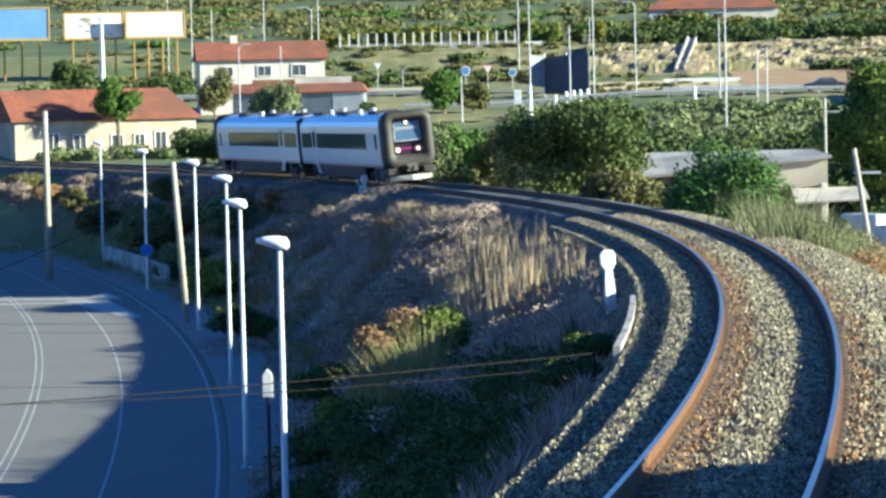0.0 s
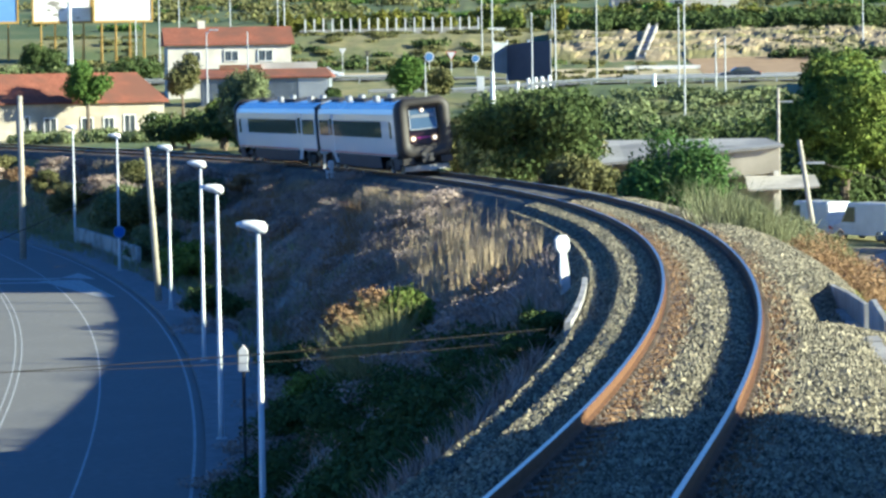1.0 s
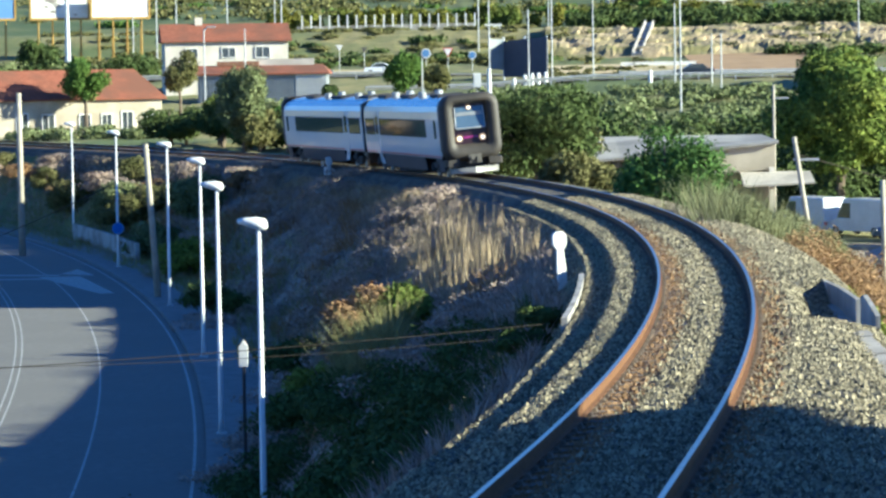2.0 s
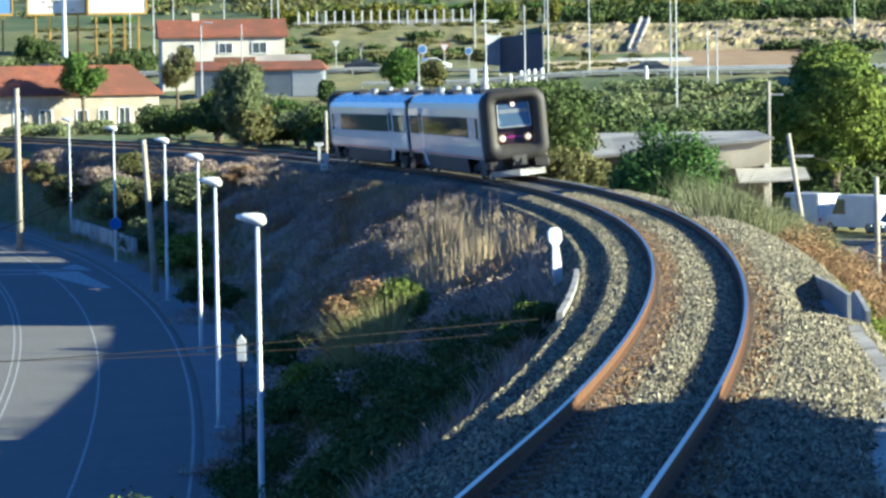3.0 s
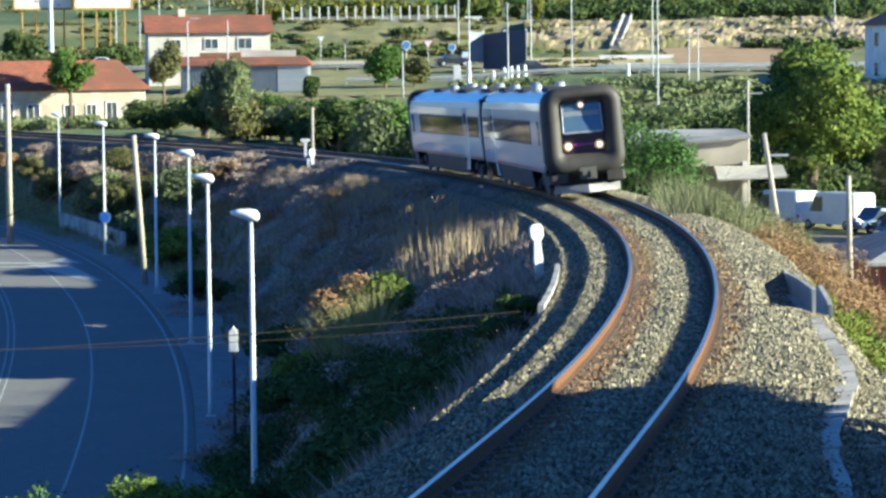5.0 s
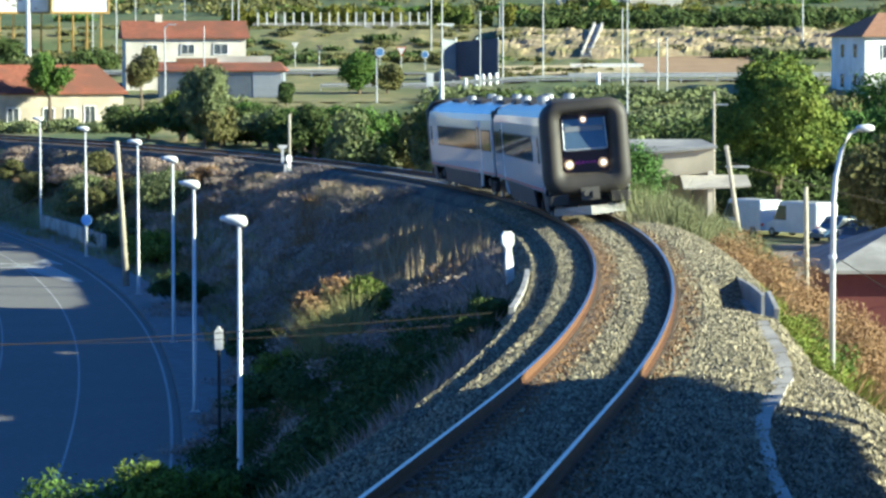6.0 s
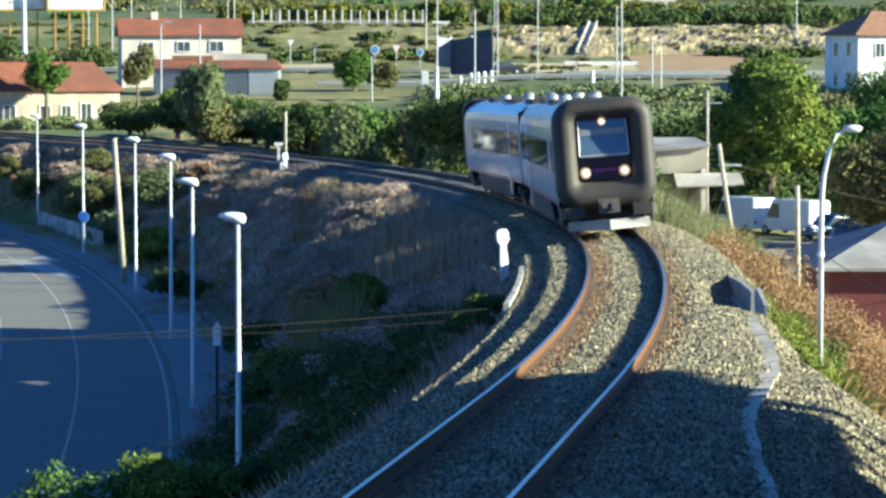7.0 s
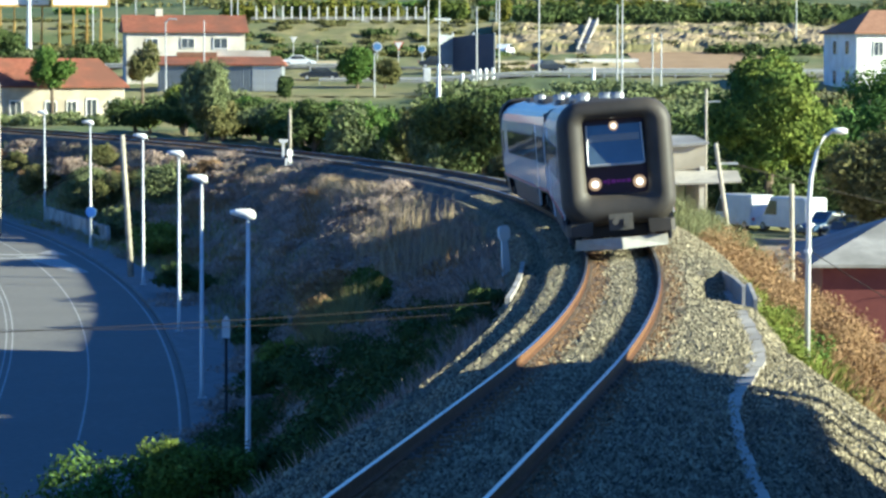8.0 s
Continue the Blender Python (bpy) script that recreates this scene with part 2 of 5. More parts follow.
def quads(verts, material, name):
    """verts: n x k x 3, one polygon each."""
    n, k = verts.shape[0], verts.shape[1]
    me = bpy.data.meshes.new(name)
    me.vertices.add(n * k)
    me.vertices.foreach_set("co", verts.reshape(-1).astype(np.float32))
    me.loops.add(n * k)
    me.loops.foreach_set("vertex_index", np.arange(n * k, dtype=np.int32))
    me.polygons.add(n)
    me.polygons.foreach_set("loop_start", np.arange(n, dtype=np.int32) * k)
    me.materials.append(material)
    me.update(calc_edges=True)
    me.validate()
    return me


# ================= the railway's line =================
DS = 1.0
_sg = np.arange(0, 421, DS)
_k = np.interp(_sg, np.linspace(0, 420, 9), [-3.035, -2.21, -2.81, -2.41, -2.32, -2.28, -2.23, -2.18, -2.14]) / 1000
_a = 0.1894 + np.concatenate([[0], np.cumsum((_k[1:] + _k[:-1]) / 2 * DS)])
_x = -2.026 + np.concatenate([[0], np.cumsum(np.sin(_a[:-1]) * DS)])
_y = 14.998 + np.concatenate([[0], np.cumsum(np.cos(_a[:-1]) * DS)])
_near = np.clip(1 - _sg / 20, 0, 1)
_x, _a = _x + 0.55 * _near ** 2, _a - 0.055 * _near
_back = np.arange(-90, 0, DS)
TS = np.concatenate([_back, _sg])
TA = np.concatenate([np.full(len(_back), _a[0]), _a])
TX = np.concatenate([_x[0] + _back * math.sin(_a[0]), _x])
TY = np.concatenate([_y[0] + _back * math.cos(_a[0]), _y])
ROAD_Z = 12.2
CANT = 0.14


def rail_z(y):
    y = np.maximum(np.asarray(y, float), 10.0)
    q = np.minimum(y, 320.0)
    return ROAD_Z - 4.635 - 0.0155 * (q - 70) + 0.307 * ((q - 70) / 100) ** 2


def on_track(s, u=0.0, dz=0.0):
    """A point on the line at arc length s, u metres to its right, dz over the rails' plane."""
    a = np.interp(s, TS, TA)
    x, y = np.interp(s, TS, TX), np.interp(s, TS, TY)
    return Vector((x + u * math.cos(a), y - u * math.sin(a), float(rail_z(y)) + CANT * u / 1.74 + dz)), a


def lateral(px, py):
    """Signed distance to the right of the line, and the line's height there."""
    px, py = np.asarray(px, float), np.asarray(py, float)
    u, z = np.empty(px.shape), np.empty(px.shape)
    fx, fy, fu, fz = px.ravel(), py.ravel(), u.reshape(-1), z.reshape(-1)
    for i in range(0, len(fx), 4000):
        d2 = (fx[i:i + 4000, None] - TX) ** 2 + (fy[i:i + 4000, None] - TY) ** 2
        j = d2.argmin(1)
        dx, dy = fx[i:i + 4000] - TX[j], fy[i:i + 4000] - TY[j]
        side = dx * np.cos(TA[j]) - dy * np.sin(TA[j])
        fu[i:i + 4000] = np.sqrt(d2[np.arange(len(j)), j]) * np.where(side >= 0, 1, -1)
        fz[i:i + 4000] = rail_z(TY[j])
    return u, z


def smooth(a, b, v):
    t = np.clip((np.asarray(v, float) - a) / (b - a), 0, 1)
    return t * t * (3 - 2 * t)


def height(x, y):
    """The lie of the land."""
    x, y = np.asarray(x, float), np.asarray(y, float)
    u, zt = lateral(x, y)
    low = np.interp(y, [190, 214, 232, 290, 318, 345, 366, 400, 425, 448, 485, 560, 700, 900, 1300, 4000],
                    [0.0, 4.6, 5.6, 5.7, 7.6, 9.0, 10.5, 11.2, 12.6, 16.6, 17.2, 22, 29, 42, 75, 240])
    high = np.interp(y, [215, 250, 300, 335, 345, 378, 400, 425, 448, 485, 560, 700, 900, 1300, 4000],
                     [0.0, 2.5, 6.0, 9.2, 9.9, 10.1, 11.2, 12.6, 16.6, 17.2, 22, 29, 42, 75, 240])
    w = smooth(-6, 12, x)
    base = np.where(u > 0, low * (1 - w) + high * w, np.where(y > 330, low, 0.0))
    top = zt - 0.62
    spur = smooth(76, 90, y) * (1 - 0.3 * smooth(122, 150, y))
    d = np.maximum(-u - 2.5, 0)
    left_slope = top - np.where(d < 5.2, d / (1.25 + 0.55 * spur), 5.2 / (1.25 + 0.55 * spur) + (d - 5.2) / (1.25 - 0.35 * spur))
    right_slope = top - np.maximum(u - 3.9 + 1.5 * smooth(37, 49, y), 0) / 1.5
    bank = np.where(u < 0, left_slope, right_slope)
    return np.maximum(base, bank)


def hz(x, y):
    return float(height(np.array([x]), np.array([y]))[0])


# ================= ground =================
def build_ground():
    xs = np.unique(np.concatenate([np.linspace(-900, -60, 25), np.arange(-60, 60, 1.0), np.arange(-14, 14, 0.5), np.linspace(60, 900, 25)]).round(3))
    ys = np.unique(np.concatenate([np.linspace(-300, -20, 10), np.arange(-20, 300, 1.0), np.arange(300, 520, 4.0), np.linspace(520, 4200, 50)]).round(3))
    gx, gy = np.meshgrid(xs, ys)
    z = height(gx, gy)
    u, _ = lateral(gx, gy)
    rough = np.sin(gx * 1.7 + 1.3 * np.sin(gy * 0.9)) * np.sin(gy * 1.3 + gx * 0.4) * 0.10
    slope = (np.abs(u) > 5.0) & (z > 0.4)
    z = z + np.where(slope, rough * 1.6, 0) - 0.06 - np.where((u > -5.0) & (u < -1.9) & (gy < 260), 0.35, 0)
    nx = len(xs)
    idx = np.arange(len(ys) * nx).reshape(len(ys), nx)
    f = np.stack([idx[:-1, :-1], idx[:-1, 1:], idx[1:, 1:], idx[1:, :-1]], -1).reshape(-1, 4)
    v = np.stack([gx, gy, z], -1).reshape(-1, 3)
    me = bpy.data.meshes.new("ground")
    me.from_pydata(v.tolist(), [], f.tolist())
    me.materials.append(M["earth"])
    me.materials.append(M["meadow"])
    cy = v[f[:, 0], 1]
    me.materials.append(M["hillgrass"])
    me.polygons.foreach_set("material_index", (cy > 205).astype(np.int32) + (cy > 484).astype(np.int32))
    me.shade_smooth()
    me.update()
    tagged(new("ground", me), "dry earth and grass banks rising to a hillside", "ground", kind="structure")


build_ground()


def strip(name, lines, material, label, category, dz=0.0):
    """A ribbon between two polylines of x, y on the ground level z."""
    bm = bmesh.new()
    rows = [[bm.verts.new((x, y, z)) for x, y, z in row] for row in lines]
    for a, b in zip(rows, rows[1:]):
        for j in range(len(a) - 1):
            bm.faces.new((a[j], a[j + 1], b[j + 1], b[j]))
    return single(name, bm, material, label, category, kind="structure")


# ---- the street on the low side ----
RY = np.array([30, 60, 91.5, 107.4, 124.7, 143.6, 166.9, 181.6, 203.9, 220.8, 245, 275])
RX = np.array([-6.2, -6.9, -8.7, -10.3, -12.2, -14.7, -18.8, -22.2, -27.8, -32.6, -41.0, -54.0])


def road_x(y):
    c = np.polyfit(RY, RX, 4)
    return np.polyval(c, y)


def road_line(off, ys, z):
    out = []
    for y in ys:
        d = (road_x(y + 0.5) - road_x(y - 0.5))
        n = math.hypot(1, d)
        out.append((road_x(y) + off / n, y - off * d / n, z))
    return out


def build_street():
    ys = np.arange(20, 290, 3.0)
    strip("road", [road_line(-9.6, ys, 0.0), road_line(0.35, ys, 0.0)], M["asphalt"], "grey asphalt road curving below the embankment", "road")
    for off, w, name in ((0.0, 0.10, "edge_line"), (-3.35, 0.08, "centre_line"), (-6.55, 0.07, "edge_line"), (-6.82, 0.07, "edge_line")):
        strip(name, [road_line(off - w / 2, ys, 0.006), road_line(off + w / 2, ys, 0.006)], M["paint"], "thin worn white painted road line", "road marking")
    # pavement with a kerb
    prof = [(0.35, 0.0), (0.35, 0.13), (0.50, 0.14), (2.9, 0.15), (2.9, -0.3)]
    bm = bmesh.new()
    rows = []
    for off, z in prof:
        rows.append([bm.verts.new(p) for p in road_line(off, ys, z)])
    for a, b in zip(rows, rows[1:]):
        for j in range(len(a) - 1):
            bm.faces.new((a[j], a[j + 1], b[j + 1], b[j]))
    single("pavement", bm, M["pave"], "grey concrete pavement with a kerb along the road", "pavement", kind="structure")
    # far verge
    strip("verge", [road_line(-24, ys, 0.02), road_line(-9.6, ys, 0.02)], M["oldroad"], "pale worn concrete apron beside the road", "pavement")
    # arrow on the road
    bm = bmesh.new()
    for poly in (((-26.6, 183.6), (-21.2, 169.6), (-20.5, 170.0), (-24.2, 184.0)), ((-25.6, 186.0), (-25.2, 190.5), (-23.4, 184.5)),
                 ((-36, 186.2), (-25.5, 184.6), (-25.5, 185.6), (-36, 187.4)), ((-36, 181.6), (-25.8, 181.6), (-25.8, 182.4), (-36, 182.6))):
        bm.faces.new([bm.verts.new((x, y, 0.009)) for x, y in poly])
    single("road_arrow", bm, M["paint"], "white painted arrow and bars on the asphalt", "road marking", kind="structure")


build_street()


# ---- railway ----
def build_track():
    track = thing("railway_track", "rusty single track curving on wooden sleepers", "railway track", kind="structure")
    ss = np.concatenate([np.arange(-70, 200, 1.0), np.arange(200, 420, 3.0)])
    foot = [(-0.07, -0.17), (0.07, -0.17), (0.07, -0.155), (0.012, -0.14), (0.012, -0.045), (0.034, -0.035), (0.034, -0.004), (-0.034, -0.004),
            (-0.034, -0.035), (-0.012, -0.045), (-0.012, -0.14), (-0.07, -0.155)]
    for side in (-1, 1):
        bm = bmesh.new()
        loft(bm, [[on_track(s, side * 0.87 + x, z)[0] for x, z in foot] for s in ss])
        rail = part("rail", bm, M["rust"], track, "rusty steel rail")
        bm = bmesh.new()
        loft(bm, [[on_track(s, side * 0.87 + x, z)[0] for x, z in ((-0.030, -0.004), (0.030, -0.004), (0.026, 0.0), (-0.026, 0.0))] for s in ss])
        part("rail_head", bm, M["railtop"], rail, "polished running surface")
    bm = bmesh.new()
    box(bm, (0, 0, -0.262), (2.6, 0.24, 0.16))
    for x in (-0.97, -0.77, 0.77, 0.97):
        box(bm, (x, 0, -0.162), (0.07, 0.13, 0.05), taper=0.6)
    sl = mesh("sleeper", bm, M["sleeper"])
    for i in range(290):
        p, a = on_track(12 + i * 0.62)
        ob = new("sleeper", sl)
        ob.parent = track
        ob.matrix_basis = Matrix.Translation(p) @ Euler((0, -math.atan(CANT / 1.74), -a)).to_matrix().to_4x4()


build_track()


def build_ballast():
    ss = np.concatenate([np.arange(-70, 220, 1.0), np.arange(220, 420, 3.0)])
    prof = [(-5.4, -2.72), (-4.6, -2.12), (-3.3, -1.22), (-2.62, -0.58), (-2.46, -0.40), (-2.2, -0.43), (-1.98, -0.46), (-1.80, -0.23), (-1.45, -0.17), (-1.12, -0.19), (-0.99, -0.205), (-0.76, -0.21), (-0.5, -0.20), (-0.25, -0.172), (0, -0.16), (0.5, -0.175), (0.76, -0.205), (0.99, -0.205), (1.12, -0.19), (1.45, -0.17), (2.6, -0.27), (3.9, -0.55), (5.2, -1.5)]
    bm = bmesh.new()
    narrow = lambda s, u: u if u < 1.5 else u - (u - 1.4) * 0.42 * float(smooth(22, 34, s))
    dip = lambda s, u: -0.36 * (smooth(39.2, 40.2, s) - smooth(50, 53, s)) * smooth(1.5, 2.6, u)
    rows = [[bm.verts.new(on_track(s, narrow(s, u), z + float(dip(s, u)))[0] + Vector((0, 0, 0.006 * math.sin(s * 1.3 + u * 2)))) for u, z in prof] for s in ss]
    for a, b in zip(rows, rows[1:]):
        for j in range(len(prof) - 1):
            bm.faces.new((a[j], a[j + 1], b[j + 1], b[j]))
    bed = single("ballast_bed", bm, M["ballast"], "grey and ochre crushed stone ballast under the track", "ballast", kind="structure", smooth=True)
    bed.data.materials.append(M["rustballast"])
    k = len(prof) - 1
    stained = [-0.9 < (prof[j][0] + prof[j + 1][0]) / 2 < -0.2 or abs((prof[j][0] + prof[j + 1][0]) / 2 - 1.15) < 0.35 for j in range(k)]
    bed.data.polygons.foreach_set("material_index", np.array([1 if stained[i % k] else 0 for i in range(len(bed.data.polygons))], dtype=np.int32))
    rng = np.random.default_rng(5)
    # loose stones
    n = 300000
    s = 4 + 110 * rng.random(n) ** 1.45
    u = rng.uniform(-5.2, 4.9, n)
    keep = np.abs(np.abs(u) - 0.87) > 0.13
    s, u = s[keep], u[keep]
    pu, pz = np.array([p[0] for p in prof]), np.array([p[1] for p in prof])
    a = np.interp(s, TS, TA)
    x, y = np.interp(s, TS, TX) + u * np.cos(a), np.interp(s, TS, TY) - u * np.sin(a)
    z = rail_z(np.interp(s, TS, TY)) + CANT * u / 1.74 + np.interp(u, pu, pz) + 0.005 + dip(s, u)
    u = np.where(u > 1.5, u - (u - 1.4) * 0.42 * smooth(22, 34, s), u)
    x, y = np.interp(s, TS, TX) + u * np.cos(a), np.interp(s, TS, TY) - u * np.sin(a)
    r = 0.011 + 0.020 * rng.random(len(s)) + 0.028 * rng.random(len(s)) ** 6
    base = np.array([(1, 0, 0), (-0.5, 0.87, 0), (-0.5, -0.87, 0), (0, 0, 1.0)])
    tri = np.array([(0, 1, 3), (1, 2, 3), (2, 0, 3)])
    th = rng.uniform(0, 6.28, len(s))
    pts = base[None] * rng.uniform(0.6, 1.4, (len(s), 4, 3))
    px = pts[..., 0] * np.cos(th)[:, None] - pts[..., 1] * np.sin(th)[:, None]
    py = pts[..., 0] * np.sin(th)[:, None] + pts[..., 1] * np.cos(th)[:, None]
    v = np.stack([x[:, None] + px * r[:, None], y[:, None] + py * r[:, None], z[:, None] + pts[..., 2] * r[:, None]], -1)
    near = ((u > -0.87) & (u + 0.87 < rng.uniform(0.30, 0.66, len(s)))) | ((np.abs(u - 1.08) < rng.uniform(0.05, 0.42, len(s))) & (rng.random(len(s)) < 0.55))
    for nm, pick, mm, lab in (("ballast_stones", ~near, "stone", "loose crushed stones between and beside the rails"), ("rusty_stones", near, "ruststone", "rust-stained stones along the rails")):
        w = v[pick]
        f = (np.arange(len(w))[:, None, None] * 4 + tri[None]).reshape(-1, 3)
        me = bpy.data.meshes.new(nm)
        me.from_pydata(w.reshape(-1, 3).tolist(), [], f.tolist())
        me.materials.append(M[mm])
        tagged(new(nm, me), lab, "ballast", kind="stuff")


build_ballast()


# ================= the railcar =================
CAR_L, BOGIE = 23.3, 8.1


def section(w, z0, z1, crown, r, n=5):
    """The outline of a car body from the lower left round over the roof."""
    pts = [(-w, z0)]
    for i in range(n + 1):
        t = math.pi - i * math.pi / 2 / n
        pts.append((-w + r + r * math.cos(t), z1 - crown * 0.3 - r + r * math.sin(t)))
    pts.append((0, z1))
    for i in range(n + 1):
        t = math.pi / 2 - i * math.pi / 2 / n
        pts.append((w - r + r * math.cos(t), z1 - crown * 0.3 - r + r * math.sin(t)))
    pts.append((w, z0))
    return pts


def rrect(w, z0, z1, r, n=6):
    pts = []
    for cx, cz, t0 in ((w - r, z1 - r, 0), (-w + r, z1 - r, 90), (-w + r, z0 + r, 180), (w - r, z0 + r, 270)):
        for i in range(n + 1):
            t = radians(t0 + 90 * i / n)
            pts.append((cx + r * math.cos(t), cz + r * math.sin(t)))
    return pts


def build_railcar(name, first):
    """Local space: y forward along the track to the cab end, z over the rails."""
    car = thing(name, "silver two-car diesel train carriage with a black rubber-framed cab" if first else
                "trailing silver diesel carriage with dark window band", "train", group="two-car train")
    h = CAR_L / 2
    y0, y1 = -h + 0.25, h - 0.85
    wall = [(-1.45, 0.98), (-1.47, 1.5), (-1.47, 2.9), (-1.44, 3.25), (-1.36, 3.52)]
    roof = [(-1.36, 3.52), (-1.2, 3.72), (-0.9, 3.86), (-0.45, 3.94), (0, 3.96)]
    for sx in (1, -1):
        bm = bmesh.new()
        loft(bm, [[(sx * -x, y, z) for x, z in wall] + [(sx * -(x + 0.06), y, z) for x, z in wall[::-1]] for y in (y0, y1)])
        part("side_wall", bm, M["trainside"], car, "silver white side")
    bm = bmesh.new()
    outer = roof + [(-x, z) for x, z in roof[-2::-1]]
    loft(bm, [[(x, y, z) for x, z in outer] + [(x * 0.97, y, z - 0.06) for x, z in outer[::-1]] for y in (y0, y1)])
    part("roof", bm, M["trainroof"], car, "pale grey curved roof", smooth=False)
    bm = bmesh.new()
    box(bm, (0, (y0 + y1) / 2, 1.02), (2.84, y1 - y0, 0.12))
    box(bm, (0, y0 + 0.05, 2.3), (2.8, 0.1, 2.7))
    part("floor", bm, M["underframe"], car)
    # window band, door and cab door on each side
    for sx in (1, -1):
        for a, b in ((-h + 0.7, -h + 3.6), (-h + 5.2, h - 4.4)):
            n = max(1, round((b - a) / 1.75))
            for i in range(n):
                bm = bmesh.new()
                w = (b - a) / n
                box(bm, (sx * 1.472, a + (i + 0.5) * w, 2.42), (0.03, w - 0.07, 0.80))
                part("window", bm, M["trainwin"], car)
            bm = bmesh.new()
            box(bm, (sx * 1.462, (a + b) / 2, 2.42), (0.03, b - a + 0.12, 0.90))
            part("window_band", bm, M["black"], car)
        bm = bmesh.new()
        box(bm, (sx * 1.468, -h + 4.4, 2.12), (0.03, 1.25, 2.25))
        door = part("door", bm, M["trainside"], car, "silver sliding door")
        bm = bmesh.new()
        box(bm, (sx * 1.486, -h + 4.4, 2.5), (0.02, 0.75, 0.95))
        part("pane", bm, M["trainwin"], door)
        bm = bmesh.new()
        box(bm, (sx * 1.475, h - 1.9, 2.4), (0.02, 0.55, 0.9))
        part("window", bm, M["trainwin"], car)
        bm = bmesh.new()
        box(bm, (sx * 1.462, (y0 + y1) / 2, 1.06), (0.03, y1 - y0, 0.07))
        part("stripe", bm, M["stripered"], car, "thin red line")
        # skirts between the bogies
        bm = bmesh.new()
        for a, b in ((-h + 5.6, h - 5.6), (h - 2.2, h - 0.9)):
            loft(bm, [[(sx * 1.42, y, 0.96), (sx * 1.33, y, 0.30), (sx * 1.27, y, 0.30), (sx * 1.36, y, 0.96)] for y in (a, b)])
        part("skirt", bm, M["trainlow"], car, "dark lower skirt")
        bm = bmesh.new()
        loft(bm, [[(sx * 1.43, y, 0.98), (sx * 1.40, y + k, 0.42), (sx * 1.35, y + k, 0.42), (sx * 1.38, y, 0.98)] for y, k in ((-h + 4.1, 0.5), (-h + 4.9, 0.5))])
        part("step_panel", bm, M["trainside"], car)
    # roof equipment
    for y, w, l, hh in ((-h + 2.4, 1.5, 2.6, 0.12), (-2.0, 1.6, 3.2, 0.12), (6.0, 1.4, 2.4, 0.12)):
        bm = bmesh.new()
        box(bm, (0, y, 3.93 + hh / 2), (w, l, hh), taper=0.88)
        part("roof_unit", bm, M["underframe"], car, "low dark roof hatch")
    for x, y in ((-0.5, -h + 4.6), (0.45, -h + 5.4), (-0.55, 1.0), (0.5, 2.0)):
        bm = bmesh.new()
        tube(bm, [(x, y, 3.85), (x, y, 4.16), (x, y, 4.22)], [0.22, 0.22, 0.16], 10)
        part("exhaust", bm, M["steel"], car, "short round metal roof vent")
    # bogies and wheels
    wheels = []
    for by in (-BOGIE, BOGIE):
        bm = bmesh.new()
        for sx in (-1, 1):
            box(bm, (sx * 1.08, by, 0.55), (0.16, 3.1, 0.24))
            box(bm, (sx * 1.02, by, 0.40), (0.10, 1.5, 0.44))
            box(bm, (sx * 1.12, by, 0.62), (0.22, 0.7, 0.34))
            for k in (-1.25, 1.25):
                box(bm, (sx * 1.12, by + k, 0.45), (0.22, 0.34, 0.34))
        box(bm, (0, by, 0.62), (2.2, 0.6, 0.26))
        # added solid core, stops sunlight between the wheels
        box(bm, (0, by, 0.52), (1.5, 3.6, 0.62))
        part("bogie", bm, M["underframe"], car, "dark steel bogie with an added inner block against light")
        for k in (-1.25, 1.25):
            bm = bmesh.new()
            for sx in (-1, 1):
                tube(bm, [(sx * 0.81, 0, 0), (sx * 0.94, 0, 0)], 0.43, 20)
            tube(bm, [(-0.9, 0, 0), (0.9, 0, 0)], 0.08, 8)
            for sx in (-1, 1):
                box(bm, (sx * 0.945, 0.2, 0), (0.02, 0.16, 0.10))
            wheels.append((part("wheelset", bm, M["steel"], car, "steel wheels on an axle", m=pose(0, by + k, 0.43)), by + k))
    bm = bmesh.new()
    for y in (-2.4, 0.2, 2.6):
        box(bm, (0, y, 0.56), (2.2, 2.3, 0.76))
    # added full-length shield that keeps sunlight from passing under the car
    box(bm, (0, (y0 + y1) / 2, 0.60), (0.5, y1 - y0 - 0.4, 0.74))
    part("engine_box", bm, M["underframe"], car)
    # coupling passage
    bm = bmesh.new()
    for i in range(4):
        loft(bm, [[(x, -h + 0.25 - 0.13 * i - d, z) for x, z in rrect(1.28 + e, 1.0 - e, 3.75 + e, 0.3, 4)] for d, e in ((0, 0), (0.065, 0.05), (0.13, 0))])
    part("gangway_bellows", bm, M["black"], car, "black rubber bellows")
    # cab end: thick rubber ring round a recessed front
    rings = []
    for y, w, zb, zt, r, in ((h - 0.86, 1.42, 0.86, 3.96, 0.6), (h - 0.80, 1.48, 0.80, 4.02, 0.64), (h - 0.45, 1.50, 0.78, 4.05, 0.66), (h - 0.15, 1.45, 0.84, 4.00, 0.62),
                             (h, 1.30, 0.98, 3.86, 0.46), (h + 0.01, 1.10, 1.20, 3.72, 0.36), (h - 0.07, 0.92, 1.44, 3.62, 0.26), (h - 0.20, 0.83, 1.56, 3.56, 0.18), (h - 0.44, 0.80, 1.60, 3.54, 0.14)):
        rings.append([(x, y, z) for x, z in rrect(w, zb, zt, r)])
    bm = bmesh.new()
    loft(bm, rings, caps=False)
    part("front_ring", bm, M["rubber"], car, "thick black rubber front frame", smooth=True)
    bm = bmesh.new()
    box(bm, (0, h - 0.50, 2.55), (1.68, 0.10, 2.06))
    front = part("front_wall", bm, M["purple"], car, "dark purple cab front")
    bm = bmesh.new()
